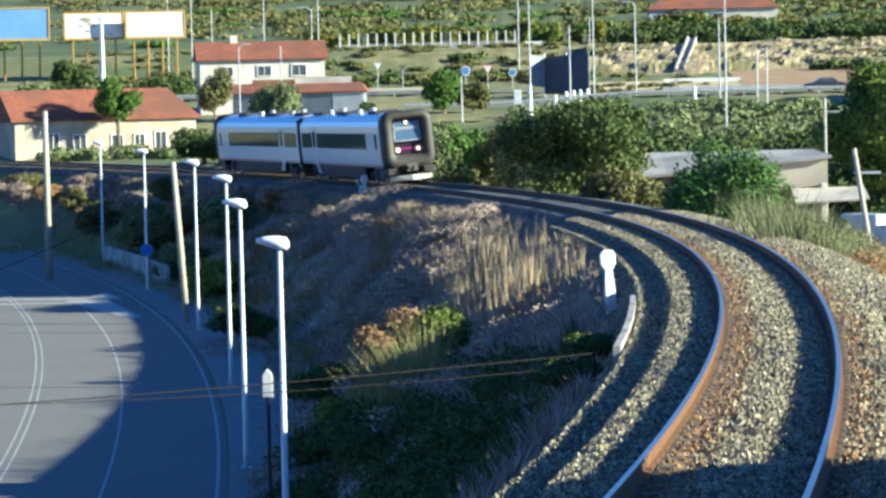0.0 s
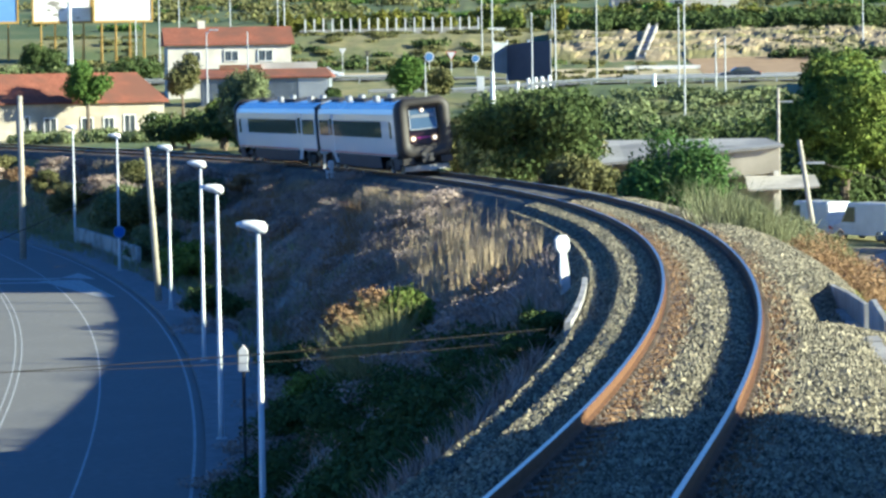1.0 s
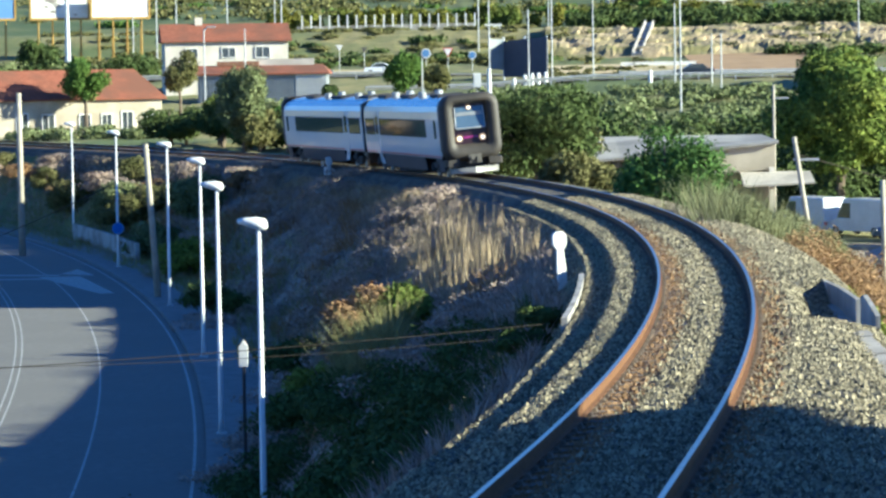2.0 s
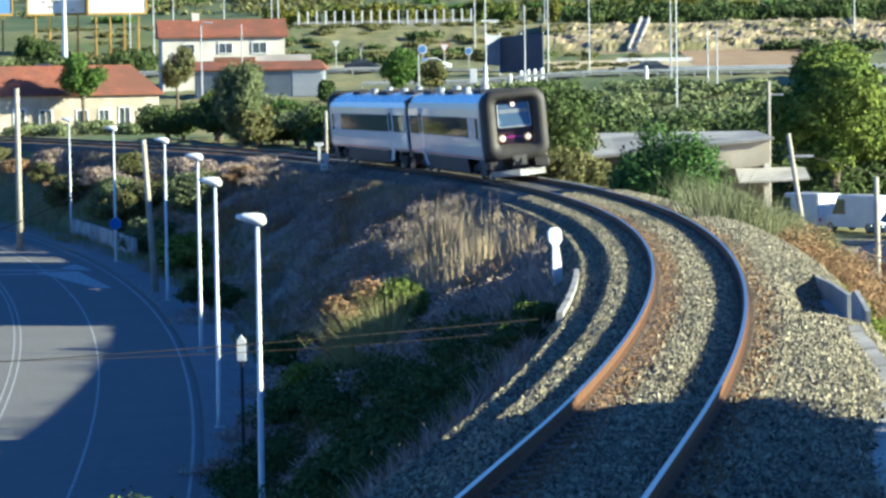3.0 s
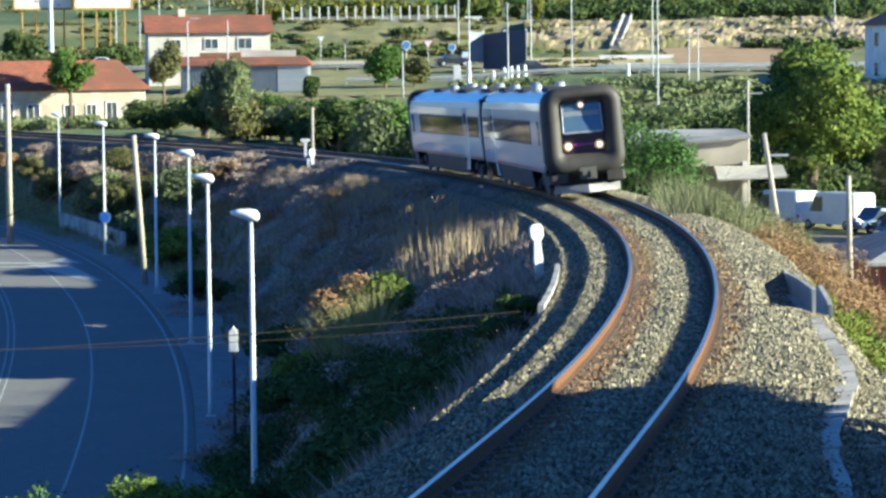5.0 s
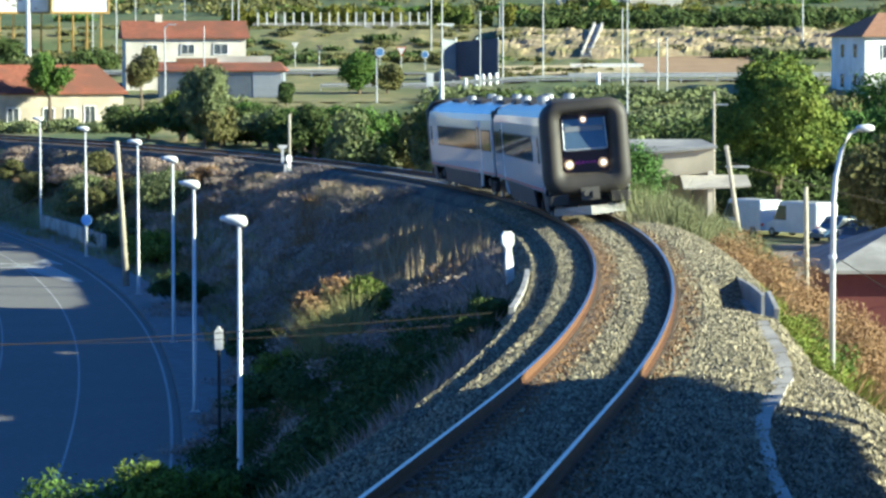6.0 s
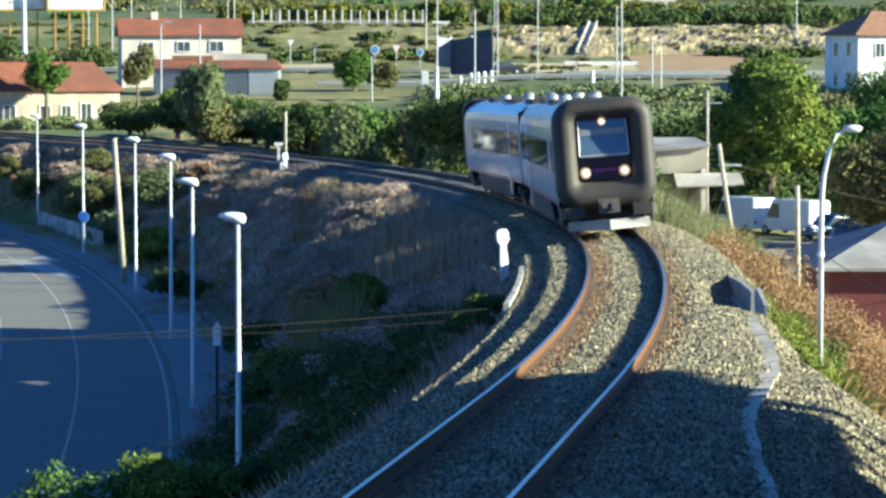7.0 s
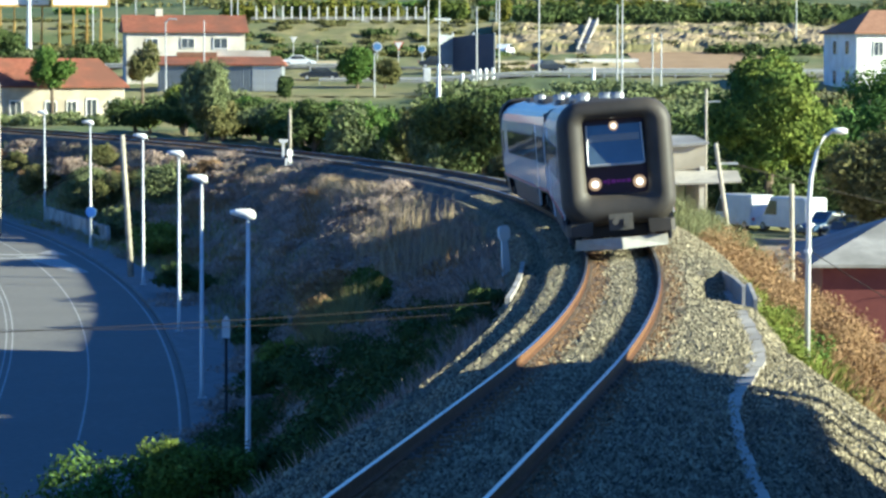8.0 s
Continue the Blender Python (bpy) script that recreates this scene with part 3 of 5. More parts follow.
    loft(bm, [[(-0.73, h - 0.30, 2.38), (0.73, h - 0.30, 2.38), (0.70, h - 0.46, 3.40), (-0.70, h - 0.46, 3.40)],
              [(-0.73, h - 0.26, 2.38), (0.73, h - 0.26, 2.38), (0.70, h - 0.42, 3.40), (-0.70, h - 0.42, 3.40)]])
    part("windscreen", bm, M["windscreen"], front, "wide windscreen")
    for a, b in (((-0.74, 2.38), (-0.71, 3.40)), ((0.74, 2.38), (0.71, 3.40)), ((-0.74, 2.37), (0.74, 2.37))):
        bm = bmesh.new()
        tube(bm, [(a[0], h - 0.26 - 0.16 * (a[1] - 2.36) / 1.08, a[1]), (b[0], h - 0.26 - 0.16 * (b[1] - 2.36) / 1.08, b[1])], 0.025, 6)
        part("window_frame", bm, M["galv"], front, "thin pale windscreen frame")
    bm = bmesh.new()
    box(bm, (0, h - 0.345, 3.06), (1.30, 0.02, 0.18))
    part("display", bm, M["shedblue"], front, "pale strip behind the windscreen")
    bm = bmesh.new()
    box(bm, (0, h - 0.27, 2.35), (1.36, 0.05, 0.05))
    part("wiper_bar", bm, M["steel"], front)
    bm = bmesh.new()
    for i, (x, w, hh) in enumerate(((-0.30, 0.10, 0.09), (-0.17, 0.10, 0.07), (-0.04, 0.11, 0.07), (0.10, 0.11, 0.10), (0.22, 0.05, 0.15), (0.32, 0.10, 0.07))):
        box(bm, (x, h - 0.435, 1.92), (w, 0.02, hh))
    part("mark", bm, M["magenta"], front, "magenta bars across the front")
    for x, z, r in ((-0.58, 1.87, 0.10), (0.58, 1.87, 0.10), (0.0, 3.36, 0.075)):
        bm = bmesh.new()
        tube(bm, [(x, h - 0.46, z), (x, h - 0.36, z)], [r * 1.75, r * 1.55], 16)
        hl = part("headlight", bm, M["lampbowlhalo"] if first else M["steel"], front, "round lamp bowl")
        bm = bmesh.new()
        tube(bm, [(x, h - 0.365, z), (x, h - 0.34, z)], [r, r * 0.8], 14)
        part("lens", bm, M["headlight"] if first else M["glassdark"], hl, "lit headlight" if first else "")
    # coupler bay: a black block stands for the dark of the opening
    bm = bmesh.new()
    box(bm, (0, h - 0.75, 0.80), (2.5, 0.3, 0.60))
    part("coupler_bay", bm, M["black"], car)
    bm = bmesh.new()
    box(bm, (0, h - 0.25, 0.88), (0.50, 0.8, 0.34))
    box(bm, (0, h + 0.18, 0.88), (0.62, 0.12, 0.42))
    box(bm, (-0.14, h + 0.28, 0.86), (0.16, 0.16, 0.20))
    tube(bm, [(0.15, h + 0.2, 0.9), (0.15, h + 0.36, 0.9)], 0.09, 10)
    part("coupler", bm, M["buffer"], car, "grey automatic coupler")
    for sx in (-1, 1):
        bm = bmesh.new()
        loft(bm, [[(sx * 0.72, y, 0.92), (sx * e, y, 0.86), (sx * e, y, 0.55), (sx * 0.74, y, 0.55)] for y, e in ((h - 0.7, 1.44), (h - 0.16, 1.40), (h - 0.02, 1.30))])
        part("corner_block", bm, M["rubber"], car, "grey lower corner block")
    bm = bmesh.new()
    loft(bm, [[(-1.22, h - 0.35, 0.18), (0, h + 0.12, 0.16), (1.22, h - 0.35, 0.18)][::1] + [(1.22, h - 0.45, 0.18), (0, h + 0.02, 0.16), (-1.22, h - 0.45, 0.18)],
              [(-1.20, h - 0.30, 0.46), (0, h + 0.06, 0.46), (1.20, h - 0.30, 0.46)] + [(1.20, h - 0.40, 0.46), (0, h - 0.04, 0.46), (-1.20, h - 0.40, 0.46)]])
    part("snow_plough", bm, M["plow"], car, "pale grey plough blade")
    return car, wheels


railcar_a, wheels_a = build_railcar("railcar", True)
railcar_b, wheels_b = build_railcar("railcar", False)


# ================= plants =================
def leaf_cloud(blobs, n, size, seed, flat=0.0, hollow=0.55):
    """n leaf blades in and on a set of blobs (x, y, z, rx, ry, rz)."""
    rng = np.random.default_rng(seed)
    blobs = np.array(blobs, float)
    w = (blobs[:, 3] * blobs[:, 4] + blobs[:, 3] * blobs[:, 5] + blobs[:, 4] * blobs[:, 5])
    pick = rng.choice(len(blobs), n, p=w / w.sum())
    d = rng.normal(size=(n, 3))
    d /= np.linalg.norm(d, axis=1)[:, None]
    rad = hollow + (1 - hollow) * rng.random(n) ** 0.6
    lump = 1 + 0.16 * np.sin(d[:, 0] * 7 + pick) * np.sin(d[:, 2] * 6 + pick * 2.1) + 0.10 * rng.normal(size=n)
    p = blobs[pick, :3] + d * (rad * lump)[:, None] * blobs[pick, 3:6]
    nrm = d + rng.normal(size=(n, 3)) * 0.7 + np.array([0, 0, 0.35])
    nrm /= np.linalg.norm(nrm, axis=1)[:, None]
    t = np.cross(nrm, rng.normal(size=(n, 3)))
    t /= np.linalg.norm(t, axis=1)[:, None]
    b = np.cross(nrm, t)
    s = size * rng.uniform(0.55, 1.35, n)
    L, W = (s * 0.75)[:, None], (s * 0.42)[:, None]
    return np.stack([p - t * L - b * W, p - t * L + b * W, p + t * L], 1)


def blobs_in(w, d, h, z0, k, seed, small=0.42):
    """Clumps of foliage that fill an egg-shaped crown."""
    rng = np.random.default_rng(seed)
    out = []
    for i in range(k):
        t = rng.normal(size=3)
        t /= np.linalg.norm(t)
        q = rng.uniform(0.35, 0.72)
        r = rng.uniform(0.7, 1.25) * small
        out.append((t[0] * q * w / 2, t[1] * q * d / 2, z0 + h / 2 + t[2] * q * h / 2, r * w / 2, r * d / 2, r * h / 2 * 0.9))
    return out


def tree(name, label, x, y, w, h, material, n=5000, leaf=0.3, seed=1, trunk=0.25, z=None, k=16, d=None, low=0.25):
    """A tree or bush, its crown w wide; h is its whole height."""
    z = hz(x, y) if z is None else z
    ob = thing(name, label, "tree" if "tree" in name else "bush", pose(x, y, z))
    rng = np.random.default_rng(seed)
    z0 = h * low
    bl = blobs_in(w, d or w, h - z0, z0, k, seed)
    bm = bmesh.new()
    tr = max(0.05, w * 0.035) * trunk / 0.25
    tube(bm, [(0, 0, -0.4), (0.05 * w * rng.normal() * 0.3, 0, z0 * 0.8 + 0.2), (0.1 * rng.normal(), 0.1 * rng.normal(), h * 0.6), (0, 0, h * 0.85)], [tr * 1.3, tr, tr * 0.6, tr * 0.15], 7)
    for b in bl[:9]:
        tube(bm, [(0, 0, z0 * 0.7 + 0.2 + rng.random() * h * 0.25), (b[0] * 0.5, b[1] * 0.5, (b[2] + z0) / 2 + 0.1), (b[0], b[1], b[2])], [tr * 0.5, tr * 0.3, tr * 0.08], 5)
    part("trunk", bm, M["bark"], ob)
    me = quads(leaf_cloud(bl, int(n * 2.5), leaf * 0.58, seed + 50), material, "crown")
    c = new("crown", me)
    c.parent = ob
    return ob


def tufts(name, label, px, py, material, hmin, hmax, width, seed, lean=0.25, pz=None):
    """Grass blades at the given places, one triangle each."""
    rng = np.random.default_rng(seed)
    n = len(px)
    z = height(px, py) - 0.1 if pz is None else pz
    hh = rng.uniform(hmin, hmax, n)
    th = rng.uniform(0, 6.28, n)
    ln = rng.normal(size=(n, 2)) * lean * hh[:, None]
    wx, wy = np.cos(th) * width, np.sin(th) * width
    v = np.stack([np.stack([px - wx, py - wy, z], -1), np.stack([px + wx, py + wy, z], -1),
                  np.stack([px + ln[:, 0] + wx * 0.3, py + ln[:, 1] + wy * 0.3, z + hh], -1)], 1)
    ob = new(name, quads(v, material, name))
    return tagged(ob, label, "grass", kind="stuff")


def scatter(seed, n, s0, s1, u0, u1, clumps=40, spread=1.2):
    """Places in clumps beside the line, by arc length and side distance."""
    rng = np.random.default_rng(seed)
    cs, cu = rng.uniform(s0, s1, clumps), rng.uniform(u0, u1, clumps)
    k = rng.integers(0, clumps, n)
    s = cs[k] + rng.normal(size=n) * spread * 1.6
    u = np.clip(cu[k] + rng.normal(size=n) * spread * 0.6, min(u0, u1), max(u0, u1))
    a = np.interp(s, TS, TA)
    return np.interp(s, TS, TX) + u * np.cos(a), np.interp(s, TS, TY) - u * np.sin(a)


def build_bank_plants():
    x, y = scatter(11, 12000, 138, 250, -5.2, -2.9, 90, 0.8)
    tufts("dry_grass", "tall straw-coloured dry grass on the embankment", x, y, M["drygrass"], 0.12, 0.6, 0.02, 12, lean=0.5)
    x, y = scatter(31, 2400, 112, 160, -6.4, -3.2, 30, 0.5)
    tufts("dry_grass", "pale dry grass at the top of the bank", x, y, M["deadweed"], 0.2, 0.8, 0.02, 32, lean=0.4)
    x, y = scatter(12, 900, 84, 112, -6.9, -4.6, 18, 0.5)
    tufts("tall_straw", "tall pale straw standing on the embankment", x, y, M["drygrass"], 0.5, 1.9, 0.018, 22, lean=0.14)
    x, y = scatter(33, 3600, 77, 84, -9.0, -7.6, 7, 0.6)
    tufts("yellow_grass", "yellow-green grass in a sunlit patch of the bank", x, y, M["olivegrass"], 0.7, 2.1, 0.018, 34, lean=0.35)
    x, y = scatter(35, 14000, 12, 112, -5.6, -3.2, 260, 0.8)
    tufts("edge_weeds", "sparse grey-brown weeds along the ballast edge", x, y, M["deadweed"], 0.1, 0.45, 0.022, 36, lean=0.5)
    x, y = scatter(13, 15000, 112, 240, -13, -7.0, 120, 1.4)
    tufts("green_grass", "olive green grass low on the embankment", x, y, M["olivegrass"], 0.2, 0.8, 0.03, 14)
    # deep shade beside the ballast is put into this grass's dark colour
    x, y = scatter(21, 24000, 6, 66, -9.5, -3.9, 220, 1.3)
    tufts("shade_grass", "green grass low beside the ballast, darkened for the shade there", x, y, M["leafdark"], 0.15, 0.6, 0.03, 28, lean=0.4)
    x, y = scatter(45, 1300, 84, 132, -7.4, -3.4, 26, 0.5)
    tufts("standing_stalks", "pale dead stalks standing in clumps on the bank", x, y, M["drygrass"], 0.5, 1.5, 0.014, 46, lean=0.12)
    x, y = scatter(47, 2200, 96, 150, -4.6, -2.8, 40, 0.5)
    tufts("crest_grass", "sunlit dry grass along the crest of the bank", x, y, M["drygrass"], 0.15, 0.6, 0.018, 48, lean=0.6)
    x, y = scatter(20, 52000, 60, 250, -11.5, -4.2, 420, 1.2)
    tufts("dead_weeds", "dark brown dead weeds covering the embankment", x, y, M["deadweed"], 0.12, 0.42, 0.03, 29, lean=0.9)
    x, y = scatter(14, 9000, 78, 210, -11, -4.5, 40, 0.8)
    tufts("brown_weeds", "rust-brown weeds on the embankment", x, y, M["bracken"], 0.2, 0.8, 0.04, 24, lean=0.4)
    x, y = scatter(15, 34000, 36, 112, 3.3, 9.5, 130, 0.9)
    tufts("bracken_patch", "rust-brown bracken on the bank beside the track", x, y, M["bracken"], 0.2, 0.7, 0.045, 16, lean=0.6)
    x, y = scatter(16, 9000, 36, 64, 3.3, 5.0, 40, 0.6)
    tufts("green_weeds", "fresh green weeds behind the low wall", x, y, M["leafyellow"], 0.15, 0.5, 0.05, 26, lean=0.6)
    x, y = scatter(19, 20000, 18, 60, 4.8, 11.0, 70, 1.0)
    tufts("bank_bracken", "dry orange bracken on the outer bank", x, y, M["bracken"], 0.2, 0.6, 0.045, 27, lean=0.6)
    x, y = scatter(17, 11000, 70, 210, 2.7, 4.2, 80, 0.8)
    tufts("verge_grass", "pale dry grass along the ballast edge", x, y, M["drygrass"], 0.15, 0.6, 0.025, 18)


build_bank_plants()


def build_willow_shoots():
    rng = np.random.default_rng(41)
    c = np.array(((7.8, 108), (9.4, 105), (8.4, 114), (10.4, 101), (7.6, 99), (8.8, 111), (9.6, 100), (10.2, 106), (9.0, 102)))
    k = rng.integers(0, len(c), 15000)
    x, y = c[k, 0] + rng.normal(size=15000) * 0.7, c[k, 1] + rng.normal(size=15000) * 1.3
    tufts("willow_shoots", "upright grey-green willow shoots beside the ballast", x, y, M["reed"], 0.6, 2.2, 0.02, 42, lean=0.3)


build_willow_shoots()

BUSHES = (
    ("bush", "yellow-green shrub on the embankment", -2.9, 98.5, 2.0, 1.75, "leafmid", 2200, 0.16),
    ("bush", "rust-brown shrub on the embankment", -4.2, 98.5, 3.0, 2.85, "bracken", 4200, 0.16),
    ("bush", "low green shrub on the embankment", -6.4, 110, 2.4, 1.8, "leafyellow", 1500, 0.16),
    # brambles in the dark leaf colour paint the deep shade under the bank
    ("bush", "bramble bush at the foot of the bank, colour darkened for shade", -4.8, 92, 4.5, 1.5, "leafdark", 3000, 0.2),
    ("bush", "bramble bush at the foot of the bank, colour darkened for shade", -6.0, 101, 4.2, 1.4, "leafdark", 2600, 0.2),
    ("bush", "bramble bush at the foot of the bank, colour darkened for shade", -7.5, 122, 3.5, 1.8, "leafdark", 2000, 0.2),
    ("bush", "dark green bush beside the street pole", -13.6, 152, 3.4, 1.8, "leafdark", 2500, 0.2),
    ("bush", "green bush beside the street lamp", -17.5, 180, 4.5, 2.6, "leafyellow", 2200, 0.25),
    ("bush", "dark bush behind the low wall", -21.5, 198, 5.0, 2.6, "leafolive", 2200, 0.25),
    ("bush", "dark bush behind the low wall", -25.5, 214, 5.0, 2.6, "leafdull", 2200, 0.25),
    ("bush", "low green bush growing by the track edge", 0.9, 69, 1.4, 0.6, "leafdark", 1300, 0.1),
    ("bush", "low green bush growing by the track edge", 0.5, 64, 1.4, 0.6, "leafdark", 1300, 0.12),
)
for i, (nm, lab, x, y, w, h, m, n, lf) in enumerate(BUSHES):
    tree(nm, lab, x, y, w, h, M[m], n, lf, seed=100 + i, low=0.05, k=12)

for i, (x, y, w, h, m) in enumerate(((-18.9, 198, 4.0, 3.4, "leafolive"), (-23.6, 211, 4.2, 3.2, "leafdull"), (-26.2, 219, 4.0, 2.8, "leafolive"), (-31.2, 232, 4.0, 2.8, "leafdull"))):
    tree("bush", "olive green bush on the slope above the street", x, y, w, h, M[m], 3600, 0.22, seed=150 + i, low=0.03, k=14)

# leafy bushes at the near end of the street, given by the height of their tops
# the last two have shade put into their colour by the dark leaf material
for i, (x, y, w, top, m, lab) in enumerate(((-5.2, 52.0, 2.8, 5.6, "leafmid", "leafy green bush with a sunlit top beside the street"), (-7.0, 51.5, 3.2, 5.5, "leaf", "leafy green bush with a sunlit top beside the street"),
                                            (-9.0, 51.0, 3.4, 5.0, "leafmid", "leafy green bush with a sunlit top beside the street"), (-4.0, 52.6, 2.2, 5.3, "leafdark", "green bush beside the street, leaf colour darkened for shade"),
                                            (-3.0, 52.0, 2.0, 4.9, "leafdark", "green bush beside the street, leaf colour darkened for shade"))):
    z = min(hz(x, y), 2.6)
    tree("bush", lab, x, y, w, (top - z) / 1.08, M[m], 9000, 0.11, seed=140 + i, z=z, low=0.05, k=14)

for i in range(16):
    p, _ = on_track(186 + i * 5.2, -4.6 - (i * 37 % 11) * 0.3)
    tree("bush", "scrubby bush on the railway bank", p.x, p.y, 2.6 + (i * 7 % 5) * 0.4, 1.5 + (i * 3 % 4) * 0.3, M[("bracken", "deadweed", "leafdull", "deadweed")[i % 4]], 1500, 0.2, seed=160 + i, low=0.03, k=10)

TREES = (
    ("tree", "dark green spreading tree beside the track", 2.3, 172, 8.6, 6.4, "leafdark", 9000, 0.32, 5.0),
    ("tree", "bright green rounded tree below the embankment", 6.7, 128, 5.5, 7.0, "leafdeep", 10500, 0.22, 2.6),
    ("tree", "dull olive bush beside the dark tree", 3.6, 150, 4.2, 3.9, "leafdull", 3500, 0.26, 4.2),
    ("tree", "large yellow-green tree by the yard", 24.2, 224, 10.2, 12.0, "leafmid", 26000, 0.38, 0.6),
    ("tree", "dark green tree beyond the yard", 33.5, 238, 10.5, 10.5, "leafdeep", 8000, 0.38, 0.0),
    ("tree", "mixed green tree by the yard", 27.5, 184, 8.5, 8.6, "leafdull", 7000, 0.36, 0.0),
    ("tree", "dark green tree behind the yard", 32.0, 200, 9.5, 9.6, "leafdark", 6000, 0.4, 0.0),
    ("tree", "narrow dark conifer by the shed", -18.9, 238, 4.0, 6.8, "leafolive", 9000, 0.26, None),
    ("tree", "dry brown palm-like tree beside the house", -29.9, 301, 3.6, 7.4, "leafdull", 2600, 0.36, None),
    ("tree", "slim green tree before the long house", -37.6, 291.0, 4.6, 8.0, "leaf", 4200, 0.3, None),
)
for i, (nm, lab, x, y, w, h, m, n, lf, z) in enumerate(TREES):
    tree(nm, lab, x, y, w, h, M[m], n, lf, seed=200 + i, z=z, low={7: 0.02, 8: 0.4, 9: 0.4}.get(i, 0.2 if i == 3 else 0.12))

# the reeds and willow shrubs on the outer bank
for i, (x, y, w, h, m) in enumerate(((7.8, 108, 2.4, 2.4, "reed"), (9.4, 105, 2.6, 2.7, "reed"), (8.4, 114, 2.4, 2.3, "reed"), (10.4, 101, 2.2, 2.7, "reed"), (7.6, 99, 2.0, 1.7, "reed"))):
    tree("bush", "grey-green willow shrub beside the ballast", x, y, w, h * 0.85, M[m], 7000, 0.11, seed=300 + i, low=0.03, k=16)

# thicket behind the line
_rng = np.random.default_rng(9)
for i in range(40):
    p, _ = on_track(168 + i * 2.1 + _rng.uniform(-2, 2), _rng.uniform(5.5, 13))
    kind = ("leafolive", "leafdark", "leaf", "leafdull", "leafdark")[int(_rng.integers(0, 5))]
    z = hz(p.x, p.y)
    tree("bush", "mixed green thicket bush behind the railway", p.x, p.y, _rng.uniform(4, 6.0), max(2.4, _rng.uniform(8.6, 9.7) - z), M[kind], 2600, 0.32, seed=400 + i, low=0.03, k=12, z=z)

# unseen trees added beside the line near the viewpoint, which shade the track
for i in range(9):
    x, y = 13.4 + 0.3 * (i % 2), 32.4 - 2.0 * i
    z = hz(x, y)
    top = 13.5 if i < 4 else 14.4 + 0.9 * (i - 4)
    low = ((12.6, 12.6, 12.5, 12.2, 11.0)[i] - z) / (top - z) if i < 5 else 0.06
    tree("tree", "unseen broad tree added beside the line to shade the track", x, y, 7.0, top - z, M["leaf"], 15000 if i < 7 else 3400, 0.8 if i < 7 else 2.0, seed=500 + i, z=z, low=low, k=34)
# taller unseen trees, added to cut the sky light on the shaded ballast
for i in range(8):
    x, y = 13.6 + 0.5 * (i % 2), 13.5 - 4.2 * i
    z = hz(x, y)
    tree("tree", "unseen tall tree added beside the line to block sky light", x, y, 8.5, 20.0 - z, M["leaf"], 3600, 2.2, seed=520 + i, z=z, low=0.06, k=34)
# unseen trees added behind the viewpoint to block the low sky
for i in range(7):
    x, y = 10.0 - 5.5 * i, -24.0 - 1.2 * (i % 2)
    z = hz(x, y)
    tree("tree", "unseen tall tree added behind the viewpoint to block sky light", x, y, 9.0, 19.0 - z, M["leaf"], 3600, 2.2, seed=540 + i, z=z, low=0.06, k=34)


def build_street_lamp(h=8.0):
    ob = thing("street_lamp", "slim white steel street lamp with a flat head", "street lamp", group="street lamps along the road")
    bm = bmesh.new()
    tube(bm, [(0, 0, 0), (0, 0, 0.5), (0, 0, h - 0.15)], [0.095, 0.085, 0.055], 10)
    part("pole", bm, M["pole"], ob, smooth=True)
    bm = bmesh.new()
    box(bm, (0, 0, 0.02), (0.32, 0.32, 0.04))
    part("base_plate", bm, M["galv"], ob)
    bm = bmesh.new()
    rings = []
    for x, w, z0, z1 in ((0.22, 0.05, -0.10, 0.02), (0.16, 0.14, -0.17, 0.13), (-0.05, 0.17, -0.15, 0.17), (-0.32, 0.15, -0.06, 0.16), (-0.52, 0.06, 0.02, 0.12)):
        rings.append([(x, w * math.cos(t), h + (z0 + z1) / 2 + (z1 - z0) / 2 * math.sin(t)) for t in [2 * math.pi * j / 10 for j in range(10)]])
    loft(bm, rings)
    part("lamp_head", bm, M["lampwhite"], ob, "white flat luminaire", smooth=True)
    return ob


lamp0 = build_street_lamp()
LAMPS = ((-5.8, 79.5), (-9.0, 104.0), (-12.09, 131.0), (-16.37, 159.0), (-22.67, 190.0), (-29.51, 221.0))
for i, (x, y) in enumerate(LAMPS):
    m = pose(x, y, 0.14)
    if i:
        copy_thing(lamp0, m)
    else:
        lamp0.matrix_basis = m


def build_curved_lamp():
    hb = hz(7.15, 53.5) - 0.1
    ob = thing("street_lamp", "tall white lamp post with a curved arm", "street lamp", pose(7.15, 53.5, hb))
    t = 11.22 - hb
    bm = bmesh.new()
    tube(bm, [(0, 0, 0), (0.01, 0, t - 1.4), (0.05, 0, t - 0.9), (0.15, 0, t - 0.42), (0.31, 0, t - 0.10), (0.47, 0, t)], [0.062, 0.054, 0.048, 0.042, 0.038, 0.034], 10)
    part("pole", bm, M["pole"], ob, smooth=True)
    bm = bmesh.new()
    rings = []
    for x, w, hh in ((0.42, 0.03, 0.025), (0.49, 0.08, 0.06), (0.66, 0.10, 0.08), (0.77, 0.045, 0.04)):
        rings.append([(x, w * math.cos(a), t + 0.012 + hh * math.sin(a)) for a in [2 * math.pi * j / 10 for j in range(10)]])
    loft(bm, rings)
    part("lamp_head", bm, M["lampwhite"], ob, smooth=True)
    bm = bmesh.new()
    tube(bm, [(-0.08, 0, t - 2.42), (0.08, 0, t - 2.42)], 0.03, 8)
    tube(bm, [(0, 0, t - 2.46), (0, 0, t - 2.38)], 0.075, 10)
    part("cable_clamp", bm, M["lampwhite"], ob)


build_curved_lamp()


